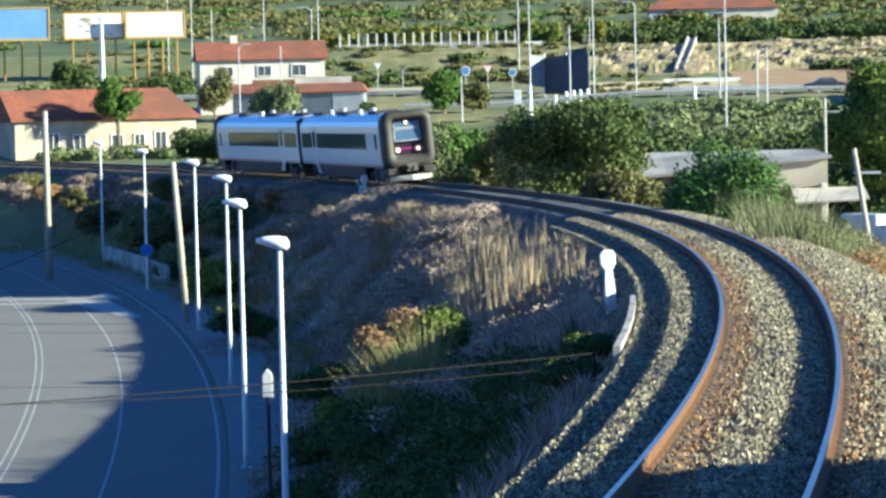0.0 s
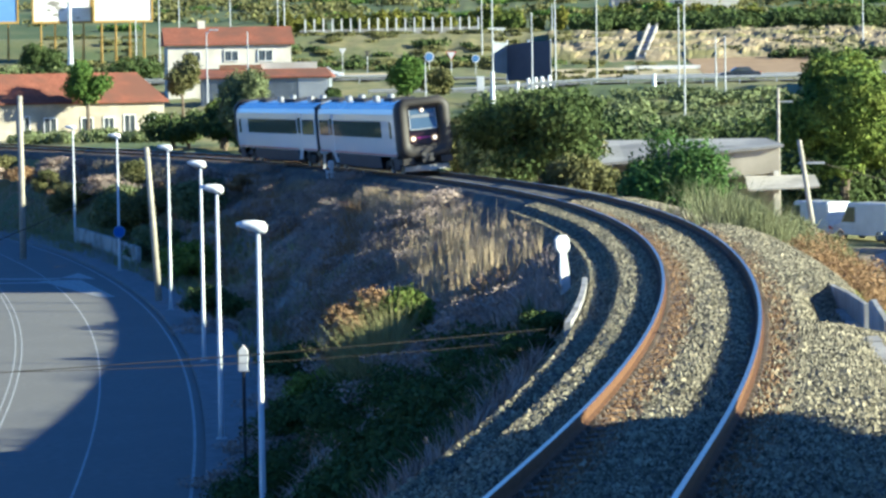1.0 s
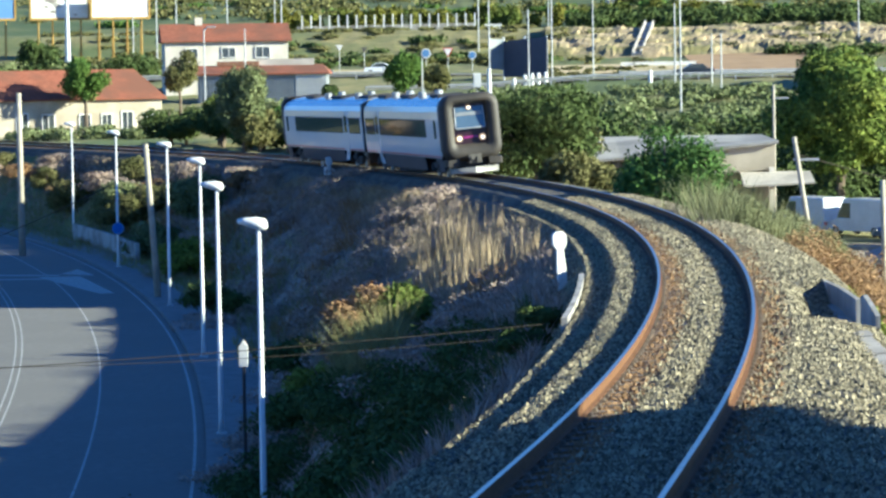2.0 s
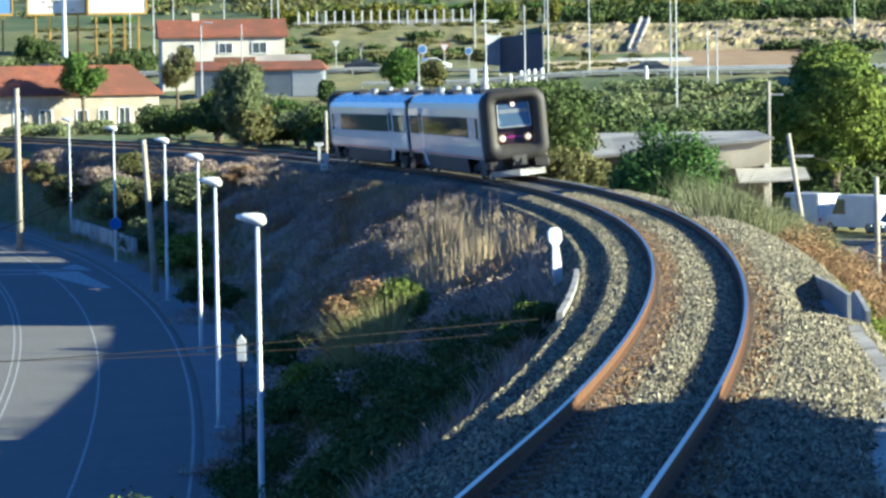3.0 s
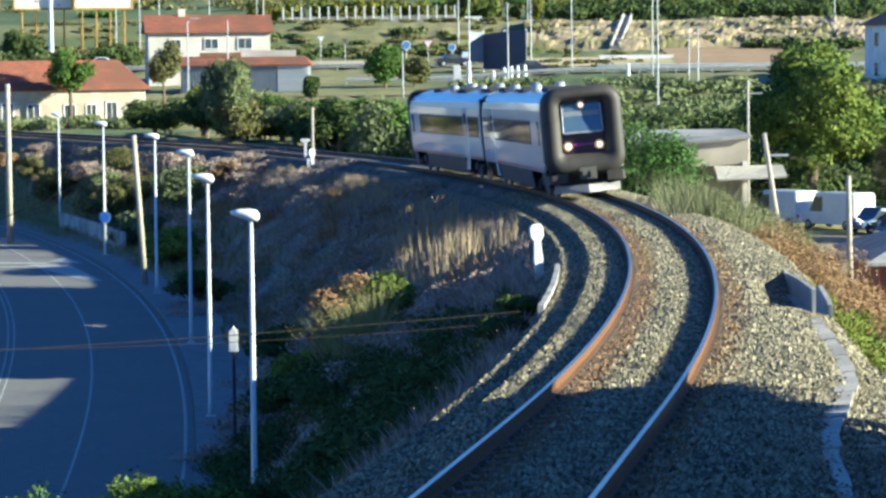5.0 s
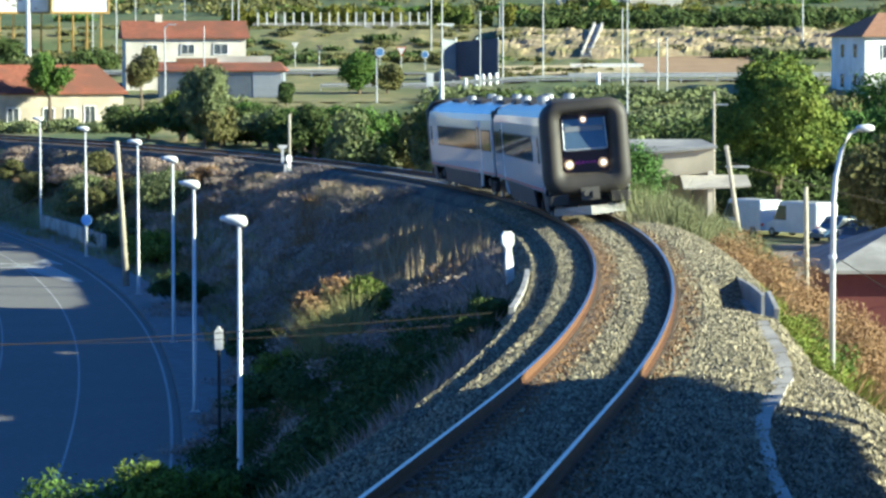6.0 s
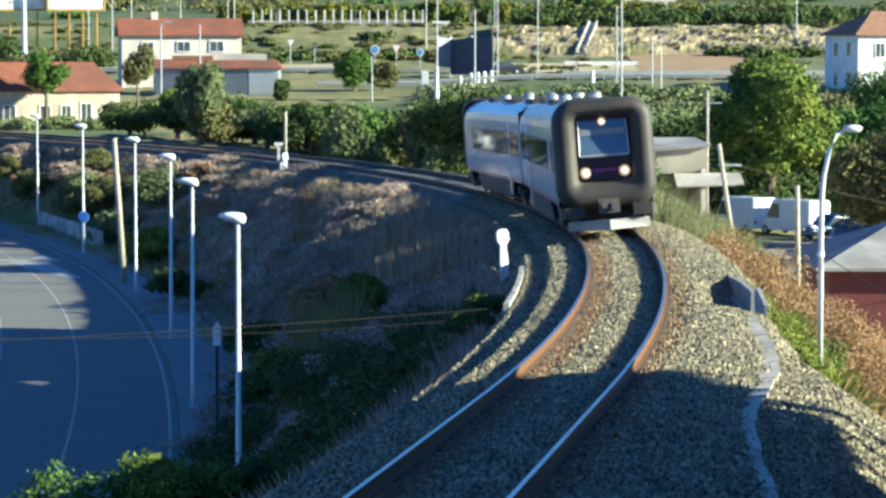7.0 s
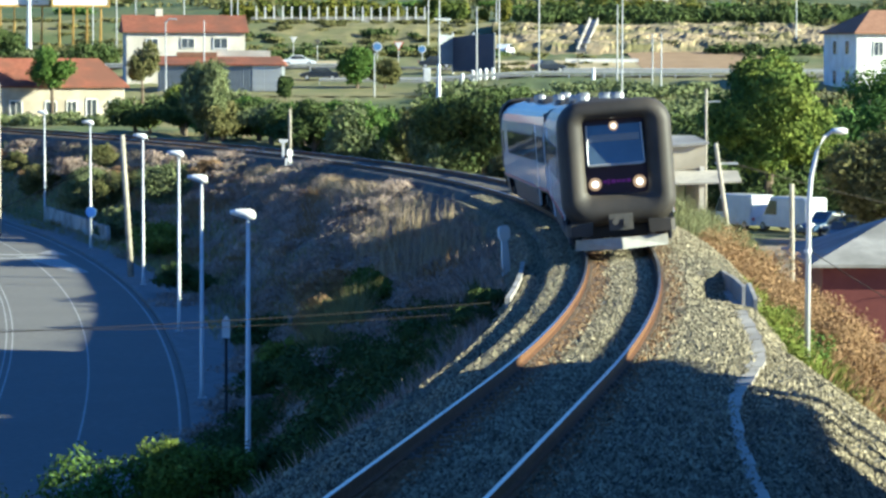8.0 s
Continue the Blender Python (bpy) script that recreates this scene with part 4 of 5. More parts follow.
def build_wood_pole(x, y, top, lean=(0, 0), arm=True, z=None, r=0.09):
    z = hz(x, y) if z is None else z
    ob = thing("utility_pole", "weathered grey wooden utility pole", "utility pole", pose(x, y, z))
    bm = bmesh.new()
    h = top - z
    tube(bm, [(lean[0], lean[1], -0.3), (lean[0] * 0.5, lean[1] * 0.5, h / 2), (0, 0, h)], [r * 1.35, r * 1.15, r], 9)
    part("pole", bm, M["polewood"], ob, smooth=True)
    if arm:
        bm = bmesh.new()
        box(bm, (0.45, 0, h - 0.85), (0.95, 0.08, 0.08))
        part("cross_arm", bm, M["galv"], ob)
    return ob


build_wood_pole(-30.7, 205, 10.5, arm=False, r=0.17)
build_wood_pole(-18.1, 165, 8.05, lean=(0.5, 0), arm=False, r=0.14)
build_wood_pole(11.07, 120, 9.03, lean=(1.2, 0), z=1.0)
build_wood_pole(13.12, 110, 7.77, lean=(0.1, 0), arm=False, z=1.0)
build_wood_pole(17.4, 200, 10.3, arm=True, z=0.0)
build_wood_pole(-10.19, 195, 8.94, arm=False, r=0.09)


def build_marker(x, y, z, h=1.25):
    ob = thing("track_marker", "white concrete railway marker post with a round head", "marker post", pose(x, y, z, 0, -4, 22), group="trackside markers")
    bm = bmesh.new()
    loft(bm, [[(sx * w, sy * 0.05, zz) for sx, sy in ((-1, -1), (1, -1), (1, 1), (-1, 1))] for w, zz in ((0.125, -0.3), (0.12, 0.3), (0.085, h * 0.66))])
    part("stem", bm, M["white"], ob)
    bm = bmesh.new()
    loft(bm, [[(0.19 * cx, y_, h * 0.62 + cz * h * 0.38) for cx, cz in ((-0.5, 0), (-1, 0.27), (-1, 0.8), (-0.6, 1.0), (0.6, 1.0), (1, 0.8), (1, 0.27), (0.5, 0))] for y_ in (-0.055, 0.055)])
    bmesh.ops.bevel(bm, geom=bm.edges[:], offset=0.012, segments=1, affect="EDGES")
    part("head", bm, M["white"], ob)


build_marker(1.66, 84, 6.37, 1.22)
build_marker(-9.7, 186, 5.28, 1.34)


# ================= near trackside masonry =================
def along(name, u0, u1, s0, s1, z0, z1, material, label, category, step=1.0, kind=""):
    """A long low body that follows the line, from u0 to u1 and z0 to z1 over the rails."""
    bm = bmesh.new()
    rings = [[on_track(s, u, z)[0] for u, z in ((u0, z0), (u1, z0), (u1, z1), (u0, z1))] for s in np.arange(s0, s1 + 0.01, step)]
    loft(bm, rings)
    return single(name, bm, material, label, category, kind=kind)


def kerb_line(q):
    """Side distance and height of the slab edging at arc length q."""
    u = float(np.interp(q, (6, 12.3, 16, 18.5, 24.8, 31, 38), (3.67, 3.12, 2.87, 2.77, 2.87, 2.72, 2.44)))
    return u, float(np.interp(u + 0.5 * float(smooth(22, 34, q)), (1.45, 2.6, 3.9, 5.2), (-0.17, -0.27, -0.55, -1.5)))


for i in range(29):
    q, jog = 6.5 + i * 1.06, 0.012 * (i * 5 % 3 - 1)
    bm = bmesh.new()
    rings = []
    for e in (q, q + 1.04):
        u, z = kerb_line(e)
        hw = float(np.interp(e, (14, 18, 25, 38), (0.07, 0.10, 0.185, 0.16)))
        rings.append([on_track(e, u + jog + du, z + dz)[0] for du, dz in ((-hw, -0.3), (hw, -0.3), (hw, 0.03 + jog * 0.4), (-hw, 0.03 + jog * 0.4))])
    loft(bm, rings)
    single("kerb_slab", bm, M["concrete"], "pale concrete slab edging in the ballast", "edging")


def sloped_wall(label, rows, t):
    """A wall along the line through (s, u, top) rows, t thick, with its foot in the ballast."""
    bm = bmesh.new()
    loft(bm, [[on_track(q, u, -1.5)[0], on_track(q, u + t, -1.5)[0], on_track(q, u + t, top)[0], on_track(q, u, top)[0]] for q, u, top in rows])
    single("culvert_wall", bm, M["walllow"], label, "wall")


sloped_wall("short weathered concrete headwall with a raised corner", ((39.4, 2.82, -0.26), (40.0, 2.81, -0.22), (42.6, 2.74, -0.10), (43.2, 2.72, -0.17)), 0.08)
sloped_wall("low weathered concrete wing wall running into the bank", ((43.4, 2.66, -0.22), (48, 2.56, -0.28), (55.5, 2.38, -0.42)), 0.08)
along("culvert_floor", 2.1, 2.7, 39.4, 50.0, -1.2, -0.66, M["walllow"], "flat concrete floor of a drain beside the ballast", "drain")
along("kerb_edge", -2.66, -2.54, 47, 63, -1.1, -0.30, M["walllow"], "pale concrete edging along the ballast", "edging")


def cable(name, pts, r, label, sag=0.0):
    bm = bmesh.new()
    p0, p1 = Vector(pts[0]), Vector(pts[1])
    tube(bm, [p0.lerp(p1, i / 20) - Vector((0, 0, sag * 4 * (i / 20) * (1 - i / 20))) for i in range(21)], r, 6)
    return single(name, bm, M["cable"], label, "cable")


cable("cable", ((-16, 60, 6.3), (0.9, 62, 7.05)), 0.010, "brown overhead cable crossing above the street", 0.12)
cable("cable", ((-16, 61, 6.62), (1.2, 63.5, 6.75)), 0.007, "thin brown overhead cable crossing above the street", 0.30)
cable("cable", ((-34, 205, 0.6), (-22.7, 190, 5.2)), 0.03, "brown stay cable to a street lamp", 0.15)
cable("cable", ((11.1, 120, 8.4), (30, 128, 4.6)), 0.018, "dark overhead cable from a wooden pole", 0.5)
cable("cable", ((7.2, 53.5, 8.8), (14, 50, 5.2)), 0.009, "dark overhead cable from a lamp post", 0.2)


def build_meter_box():
    ob = thing("cable_box", "white cable box on a dark post", "utility box", pose(-7.5, 95, 0.12))
    bm = bmesh.new()
    tube(bm, [(0, 0, 0), (0, 0, 3.1)], 0.05, 8)
    part("post", bm, M["underframe"], ob)
    bm = bmesh.new()
    loft(bm, [[(x, y, z) for x, z in ((-0.13, 3.05), (0.13, 3.05), (0.13, 3.65), (0, 3.82), (-0.13, 3.65))] for y in (-0.09, 0.09)])
    part("casing", bm, M["white"], ob)


build_meter_box()


def round_sign(x, y, z0, zc, r, face, label, rim="white", shape="disc", sq=None):
    """A traffic sign on a post: a disc, a downward triangle or a board."""
    ob = thing("traffic_sign", label, "traffic sign", pose(x, y, z0))
    bm = bmesh.new()
    tube(bm, [(0, 0.05, 0), (0, 0.05, zc - z0 + r * 0.5)], 0.05, 8)
    part("post", bm, M["galv"], ob)
    n = 3 if shape == "triangle" else 20
    t0 = -math.pi / 2
    for rr, yy, mm, nm in ((r, 0.0, rim, "rim"), (r * 0.8, -0.02, face, "face")):
        bm = bmesh.new()
        if sq:
            k = rr / r
            box(bm, (0, yy, zc - z0), (sq[0] * k, 0.03, sq[1] * k))
        else:
            loft(bm, [[(rr * math.cos(t0 + 2 * math.pi * j / n), yy + d, zc - z0 + rr * math.sin(t0 + 2 * math.pi * j / n)) for j in range(n)] for d in (-0.015, 0.015)])
        part(nm, bm, M[mm], ob)


round_sign(-22.62, 189.7, 0.14, 2.45, 0.36, "blue", "round blue sign on a street lamp", rim="boardblue")
round_sign(-5.8, 390, 10.4, 13.45, 0.75, "white", "white yield triangle with a red rim", rim="red", shape="triangle")
round_sign(-8.5, 390, 10.4, 13.2, 0.6, "boardblue", "round pale blue road sign")
round_sign(-2.8, 390, 10.4, 12.9, 0.5, "boardblue", "round pale blue road sign")
round_sign(-19.64, 400, 10.9, 14.2, 0.55, "white", "white yield triangle seen far off", shape="triangle")
round_sign(-16.6, 402, 10.9, 13.9, 0.45, "buffer", "grey sign seen from behind", shape="triangle", rim="buffer")
round_sign(-1.9, 330, 8.8, 10.15, 0.6, "white", "white blank sign board by the far road", sq=(0.8, 1.5))
round_sign(42.8, 300, 8.6, 9.9, 0.5, "white", "white sign board with dark bars", sq=(0.9, 0.9))


def build_t_marker():
    ob = thing("track_marker", "small white T-shaped railway board", "marker post", pose(-10.5, 192.5, hz(-10.5, 192.5)), group="trackside markers")
    z = 7.05 - hz(-10.5, 192.5)
    bm = bmesh.new()
    box(bm, (0, 0, z / 2 - 0.1), (0.16, 0.08, z + 0.2))
    part("stem", bm, M["white"], ob)
    bm = bmesh.new()
    loft(bm, [[(x, y, zz) for x, zz in ((-0.26, z), (0.26, z), (0.30, z - 0.12), (0.18, z - 0.24), (-0.18, z - 0.24), (-0.30, z - 0.12))] for y in (-0.07, 0.07)])
    part("head", bm, M["white"], ob)
    bm = bmesh.new()
    box(bm, (0, 0, 0.25), (0.22, 0.2, 1.0), taper=0.8)
    single("distance_stone", bm, M["white"], "short white painted stone beside the track", "marker post", m=pose(-9.95, 185.6, 5.3))


build_t_marker()


def build_low_wall():
    ys = np.arange(194, 222, 2.0)
    bm = bmesh.new()
    loft(bm, [[p for p in (road_line(2.95, [y], -0.3)[0], road_line(3.2, [y], -0.3)[0], road_line(3.2, [y], 1.25)[0], road_line(2.95, [y], 1.25)[0])] for y in ys])
    wall = single("retaining_wall", bm, M["walllow"], "low weathered white retaining wall beside the pavement", "wall", kind="structure")
    return wall


build_low_wall()


# ================= houses =================
def gable_roof(bm, x0, x1, y0, y1, ze, zr, over=0.4, hip0=0.0, hip1=0.0, t=0.14):
    """A tiled roof with its ridge along x; hip0, hip1: how far the ridge's ends draw in."""
    ym = (y0 + y1) / 2
    c = [(x0 - over, y0 - over), (x1 + over, y0 - over), (x1 + over, y1 + over), (x0 - over, y1 + over)]
    lo = [bm.verts.new((x, y, ze - t)) for x, y in c]
    up = [bm.verts.new((x, y, ze)) for x, y in c]
    r0, r1 = bm.verts.new((x0 - over + hip0, ym, zr)), bm.verts.new((x1 + over - hip1, ym, zr))
    bm.faces.new((up[0], up[1], r1, r0))
    bm.faces.new((up[2], up[3], r0, r1))
    bm.faces.new((up[1], up[2], r1))
    bm.faces.new((up[3], up[0], r0))
    bm.faces.new(lo[::-1])
    for i in range(4):
        bm.faces.new((lo[i], lo[(i + 1) % 4], up[(i + 1) % 4], up[i]))


def opening(parent, name, x, y, z, w, h, frame_m="white"):
    """A framed window or door set in a wall that faces -y."""
    bm = bmesh.new()
    for dx, dz, sx, sz in ((-w / 2, 0, 0.1, h + 0.1), (w / 2, 0, 0.1, h + 0.1), (0, h / 2, w + 0.1, 0.1), (0, -h / 2, w + 0.2, 0.1), (0, 0, 0.06, h)):
        box(bm, (x + dx, y - 0.04, z + dz), (sx, 0.14, sz))
    f = part(name, bm, M[frame_m], parent)
    bm = bmesh.new()
    box(bm, (x, y - 0.01, z), (w, 0.05, h))
    part("pane", bm, M["glassdark"], f)


def house(name, label, x, y, z, w, d, he, hr, wall_m, roof_m, rz=0.0, hip=(0, 0), windows=(), side_windows=(), chimney=None, over=0.4):
    ob = thing(name, label, "house", pose(x, y, z, 0, 0, rz))
    bm = bmesh.new()
    box(bm, (w / 2, d / 2, he / 2 - 0.5), (w, d, he + 1.0))
    if hip[0] == 0 and hip[1] == 0:
        for xx in (0.0, w - 0.2):
            loft(bm, [[(a, 0, he), (a, d, he), (a, d / 2, hr - 0.05)] for a in (xx, xx + 0.2)])
    part("wall", bm, M[wall_m], ob)
    bm = bmesh.new()
    gable_roof(bm, 0, w, 0, d, he, hr, over, hip[0], hip[1])
    part("roof", bm, M[roof_m], ob)
    for (nm, wx, wz, ww, wh) in windows:
        opening(ob, nm, wx, 0, wz, ww, wh)
    for (nm, wy, wz, ww, wh) in side_windows:
        bm = bmesh.new()
        box(bm, (-0.03, wy, wz), (0.12, ww, wh))
        f = part(nm, bm, M["white"], ob)
        bm = bmesh.new()
        box(bm, (-0.07, wy, wz), (0.1, ww - 0.2, wh - 0.2))
        part("pane", bm, M["glassdark"], f)
    if chimney:
        bm = bmesh.new()
        box(bm, (chimney[0], chimney[1], hr + 0.1), (0.8, 0.6, 1.2))
        part("chimney", bm, M["wallwhite"], ob)
    return ob


house("house", "long low cream house with a red tiled hip roof", -46.8, 290, 5.5, 17.0, 8.0, 3.7, 6.4, "wallcream", "roofred", rz=24, hip=(0, 1.8),
      windows=(("window", 9.5, 1.6, 1.1, 1.3), ("door", 13.6, 1.3, 1.1, 2.3), ("window", 11.6, 1.6, 1.0, 1.3), ("window", 16.0, 1.6, 1.1, 1.4), ("window", 6.0, 1.6, 1.2, 1.4), ("door", 3.5, 1.3, 1.1, 2.3)), over=0.4)
house("house", "white two-storey house with a red tiled roof", -35.8, 344, 8.6, 13.4, 7.5, 6.2, 8.1, "wallwhite", "roofred", rz=9,
      windows=(("window", 2.9, 4.9, 1.3, 1.0), ("window", 6.9, 4.9, 1.5, 1.1), ("window", 10.6, 4.9, 1.6, 1.2)), side_windows=(("window", 3.5, 4.2, 1.0, 1.2),), chimney=(3.9, 3.7))


def build_lean_to():
    """The low store before the white house: ribbed sheet walls under a tiled roof."""
    ob = house("shed", "low ribbed sheet-metal shed with a red tiled roof", -31.0, 330, 8.2, 13.4, 6.0, 3.0, 3.9, "shedblue", "roofred", over=0.35, hip=(0, 0.8))
    bm = bmesh.new()
    box(bm, (0, 0, 0), (0.09, 0.07, 2.75))
    rib = mesh("sheet_rib", bm, M["shedblue"])
    pale = mesh("sheet_rib", (lambda b: (box(b, (0, 0, 0), (0.16, 0.09, 2.75)), b)[1])(bmesh.new()), M["galv"])
    for i in range(30):
        r = new("sheet_rib", rib)
        r.parent, r.matrix_basis = ob, pose(0.3 + i * 0.33, -0.03, 1.5)
    for i in range(14):
        r = new("sheet_rib", pale)
        r.parent, r.matrix_basis = ob, pose(10.35 + i * 0.22, -0.05, 1.5, 0, -3 if i > 10 else 0)
    bm = bmesh.new()
    box(bm, (11.75, -0.02, 1.5), (3.1, 0.07, 2.7))
    part("sliding_door", bm, M["galv"], ob, "pale galvanised sheet door")
    bm = bmesh.new()
    box(bm, (9.0, 2.9, 4.1), (6.0, 0.25, 0.8))
    part("parapet", bm, M["wallwhite"], ob, "low white wall above the roof")
    bm = bmesh.new()
    box(bm, (4.0, 2.6, 4.05), (4.4, 0.3, 0.5))
    part("awning", bm, M["roofbrown"], ob, "brown awning edge")


build_lean_to()
house("house", "white villa with a brown hip roof", 44.2, 327, 8.5, 9.0, 9.0, 6.3, 8.8, "white", "roofbrown", rz=16, hip=(4.0, 4.0),
      windows=(("window", 2.5, 4.6, 1.1, 1.5), ("window", 6.2, 4.6, 1.1, 1.5), ("window", 4.4, 1.6, 2.4, 1.6)),
      side_windows=(("window", 2.4, 4.7, 1.0, 1.6), ("window", 5.8, 4.7, 1.0, 1.6), ("window", 2.4, 1.5, 1.0, 1.6), ("window", 5.8, 1.5, 1.0, 1.6)), over=0.5)
house("house", "white hillside bungalow with a red roof", 20.0, 560, 21.0, 22.5, 9, 2.9, 5.0, "wallwhite", "roofred", windows=(("window", 4, 1.5, 1.6, 1.3), ("window", 12, 1.5, 2, 1.3)), hip=(3, 3))
house("shed", "maroon metal shed with a grey fibre-cement roof", 16.6, 128.5, 0, 22, 11, 3.45, 5.3, "maroon", "roofgrey", hip=(4.5, 0), over=0.6)


def build_warehouse():
    ob = thing("warehouse", "open-fronted store with a pale grey corrugated roof", "warehouse", pose(5.5, 183, -0.25))
    bm = bmesh.new()
    loft(bm, [[(x, -0.8, 6.55 + 0.09 * x), (x, 11, 7.6), (x, 11, 7.45), (x, -0.8, 6.40 + 0.09 * x)] for x in (0, 10.6)])
    part("roof", bm, M["roofgrey"], ob, "grey corrugated roof")
    bm = bmesh.new()
    box(bm, (5.0, 10.8, 3.7), (10, 0.25, 7.4))
    box(bm, (0.12, 5.3, 3.3), (0.25, 11, 6.6))
    box(bm, (10.2, 5.3, 3.6), (0.25, 11, 7.2))
    part("wall", bm, M["wallwhite"], ob)
    bm = bmesh.new()
    loft(bm, [[(6.9, y, 5.6), (10.4, y, 5.9), (10.4, y, 7.35), (6.9, y, 7.02)] for y in (-0.5, -0.25)])
    part("gable_panel", bm, M["wallcream"], ob, "sunlit cream gable panel")
    for x in (6.95, 10.2):
        bm = bmesh.new()
        box(bm, (x, -0.4, 3.0), (0.3, 0.3, 6.0))
        part("post", bm, M["wallwhite"], ob)
    bm = bmesh.new()
    loft(bm, [[(x, -3.2, 5.05 + 0.04 * (x - 8)), (x, -0.4, 5.75), (x, -0.4, 5.65), (x, -3.2, 4.95 + 0.04 * (x - 8))] for x in (8.4, 12.4)])
    part("canopy", bm, M["concrete"], ob, "low pale canopy roof")


build_warehouse()


# ================= vehicles =================
def vehicle(name, label, cat, L, W, H, hood, material, van=False):
    """Local space: y forward."""
    ob = thing(name, label, cat)
    if van:
        prof = [(-L / 2, 0.35), (-L / 2, H - 0.15), (-L / 2 + 0.15, H), (L / 2 - 1.6, H), (L / 2 - 0.85, 1.15), (L / 2 - 0.1, 0.95), (L / 2, 0.6), (L / 2, 0.35)]
    else:
        prof = [(-L / 2, 0.35), (-L / 2, 0.75), (-L / 2 + 0.15, 0.92), (-L / 2 + 0.75, 0.96), (-L / 2 + 1.3, H), (0.35, H), (1.05, 0.98), (L / 2 - 0.25, 0.80), (L / 2, 0.6), (L / 2, 0.32)]
    bm = bmesh.new()
    rings = []
    for x in (-W / 2, -W / 2 + 0.1, W / 2 - 0.1, W / 2):
        k = 0.97 if abs(x) > W / 2 - 0.05 else 1.0
        rings.append([(x, y * k, 0.35 + (z - 0.35) * k) for y, z in prof])
    loft(bm, rings)
    part("body", bm, M[material], ob)
    for sx in (-1, 1):
        bm = bmesh.new()
        if van:
            loft(bm, [[(sx * W / 2 + d * sx, y, z) for y, z in ((L / 2 - 1.0, 1.2), (L / 2 - 1.55, H - 0.3), (L / 2 - 2.3, H - 0.3), (L / 2 - 2.3, 1.2))] for d in (-0.02, 0.01)])
        else:
            loft(bm, [[(sx * W / 2 + d * sx, y, z) for y, z in ((-L / 2 + 0.95, 0.98), (-L / 2 + 1.4, H - 0.08), (0.3, H - 0.08), (0.9, 0.98))] for d in (-0.02, 0.01)])
        part("window", bm, M["glassdark"], ob)
        for y in (-L / 2 + 0.8, L / 2 - 0.85):
            bm = bmesh.new()
            tube(bm, [(sx * (W / 2 - 0.18), y, 0.32), (sx * (W / 2 + 0.01), y, 0.32)], 0.32, 14)
            wh = part("wheel", bm, M["black"], ob)
            bm = bmesh.new()
            tube(bm, [(sx * (W / 2 + 0.01), y, 0.32), (sx * (W / 2 + 0.02), y, 0.32)], 0.19, 10)
            part("rim", bm, M["galv"], wh)
    bm = bmesh.new()
    if van:
        loft(bm, [[(x, L / 2 - 0.86 + d, 1.20), (x, L / 2 - 1.52 + d, H - 0.12), (x, L / 2 - 1.56 + d, H - 0.14), (x, L / 2 - 0.9 + d, 1.18)] for x, d in ((-W / 2 + 0.15, 0.03), (W / 2 - 0.15, 0.03))])
    else:
        loft(bm, [[(x, 1.0, 1.02), (x, 0.42, H - 0.04), (x, 0.38, H - 0.08), (x, 0.96, 0.98)] for x in (-W / 2 + 0.18, W / 2 - 0.18)])
    part("windscreen", bm, M["glassdark"], ob)
    for sx in (-1, 1):
        bm = bmesh.new()
        box(bm, (sx * (W / 2 - 0.3), L / 2 - 0.02, 0.68), (0.34, 0.08, 0.16))
        part("headlight", bm, M["galv"], ob)
        bm = bmesh.new()
        box(bm, (sx * (W / 2 - 0.2), -L / 2 + 0.01, 0.8), (0.22, 0.06, 0.2))
        part("tail_light", bm, M["red"], ob)
    return ob


for x, y, rz in ((21.4, 217, 30), (24.6, 213.0, 36)):
    v = vehicle("van", "white delivery van parked in the yard", "van", 5.4, 2.05, 2.5, 1, "carwhite", van=True)
    v.matrix_basis = pose(x, y, 0, 0, 0, rz)
for x, y, rz, mm, lab in ((26.6, 208, 125, "carblue", "dark blue car parked in the yard"), (28.0, 207, 120, "cardark", "black car parked in the yard"), (26.8, 199, 150, "cardark", "dark car parked in the yard"), (31.2, 212, 150, "carblue", "dark blue car parked in the yard")):
    v = vehicle("car", lab, "car", 4.2, 1.75, 1.48 if mm == "cardark" else 1.7, 1, mm)
    v.matrix_basis = pose(x, y, 0, 0, 0, rz)
car_white = vehicle("car", "white hatchback driving along the far road", "car", 4.2, 1.75, 1.45, 1, "carwhite")
car_dark = vehicle("car", "dark blue car following along the far road", "car", 4.2, 1.75, 1.45, 1, "cardark")
car_black = vehicle("car", "black saloon driving past the hoarding", "car", 4.5, 1.78, 1.42, 1, "cardark")
car_late = vehicle("car", "dark car passing beyond the shed", "car", 4.2, 1.75, 1.45, 1, "cardark")
car_pale = vehicle("car", "pale grey car passing beyond the shed", "car", 4.2, 1.75, 1.45, 1, "carwhite")


# ================= far roads, hoardings, poles =================
def ground_sheet(name, x0, x1, yc, w, material, label, category, dz=0.05, n=60):
    bm = bmesh.new()
    rows = []
    for i in range(n + 1):
        x = x0 + (x1 - x0) * i / n
        y = yc(x)
        rows.append([bm.verts.new((x, y + k * w / 2, hz(x, y + k * w / 2) + dz)) for k in (-1, -0.5, 0, 0.5, 1)])
    for a, b in zip(rows, rows[1:]):
        for j in range(4):
            bm.faces.new((a[j], a[j + 1], b[j + 1], b[j]))
    return single(name, bm, material, label, category, kind="structure")


ground_sheet("road", -14, 130, lambda x: 349 + 0.04 * x, 9.0, M["asphalt"], "grey main road across the valley", "road", 0.06)
ground_sheet("road", -130, 6, lambda x: 371 + 0.03 * x, 8.0, M["asphalt"], "grey side road beyond the houses", "road", 0.08)
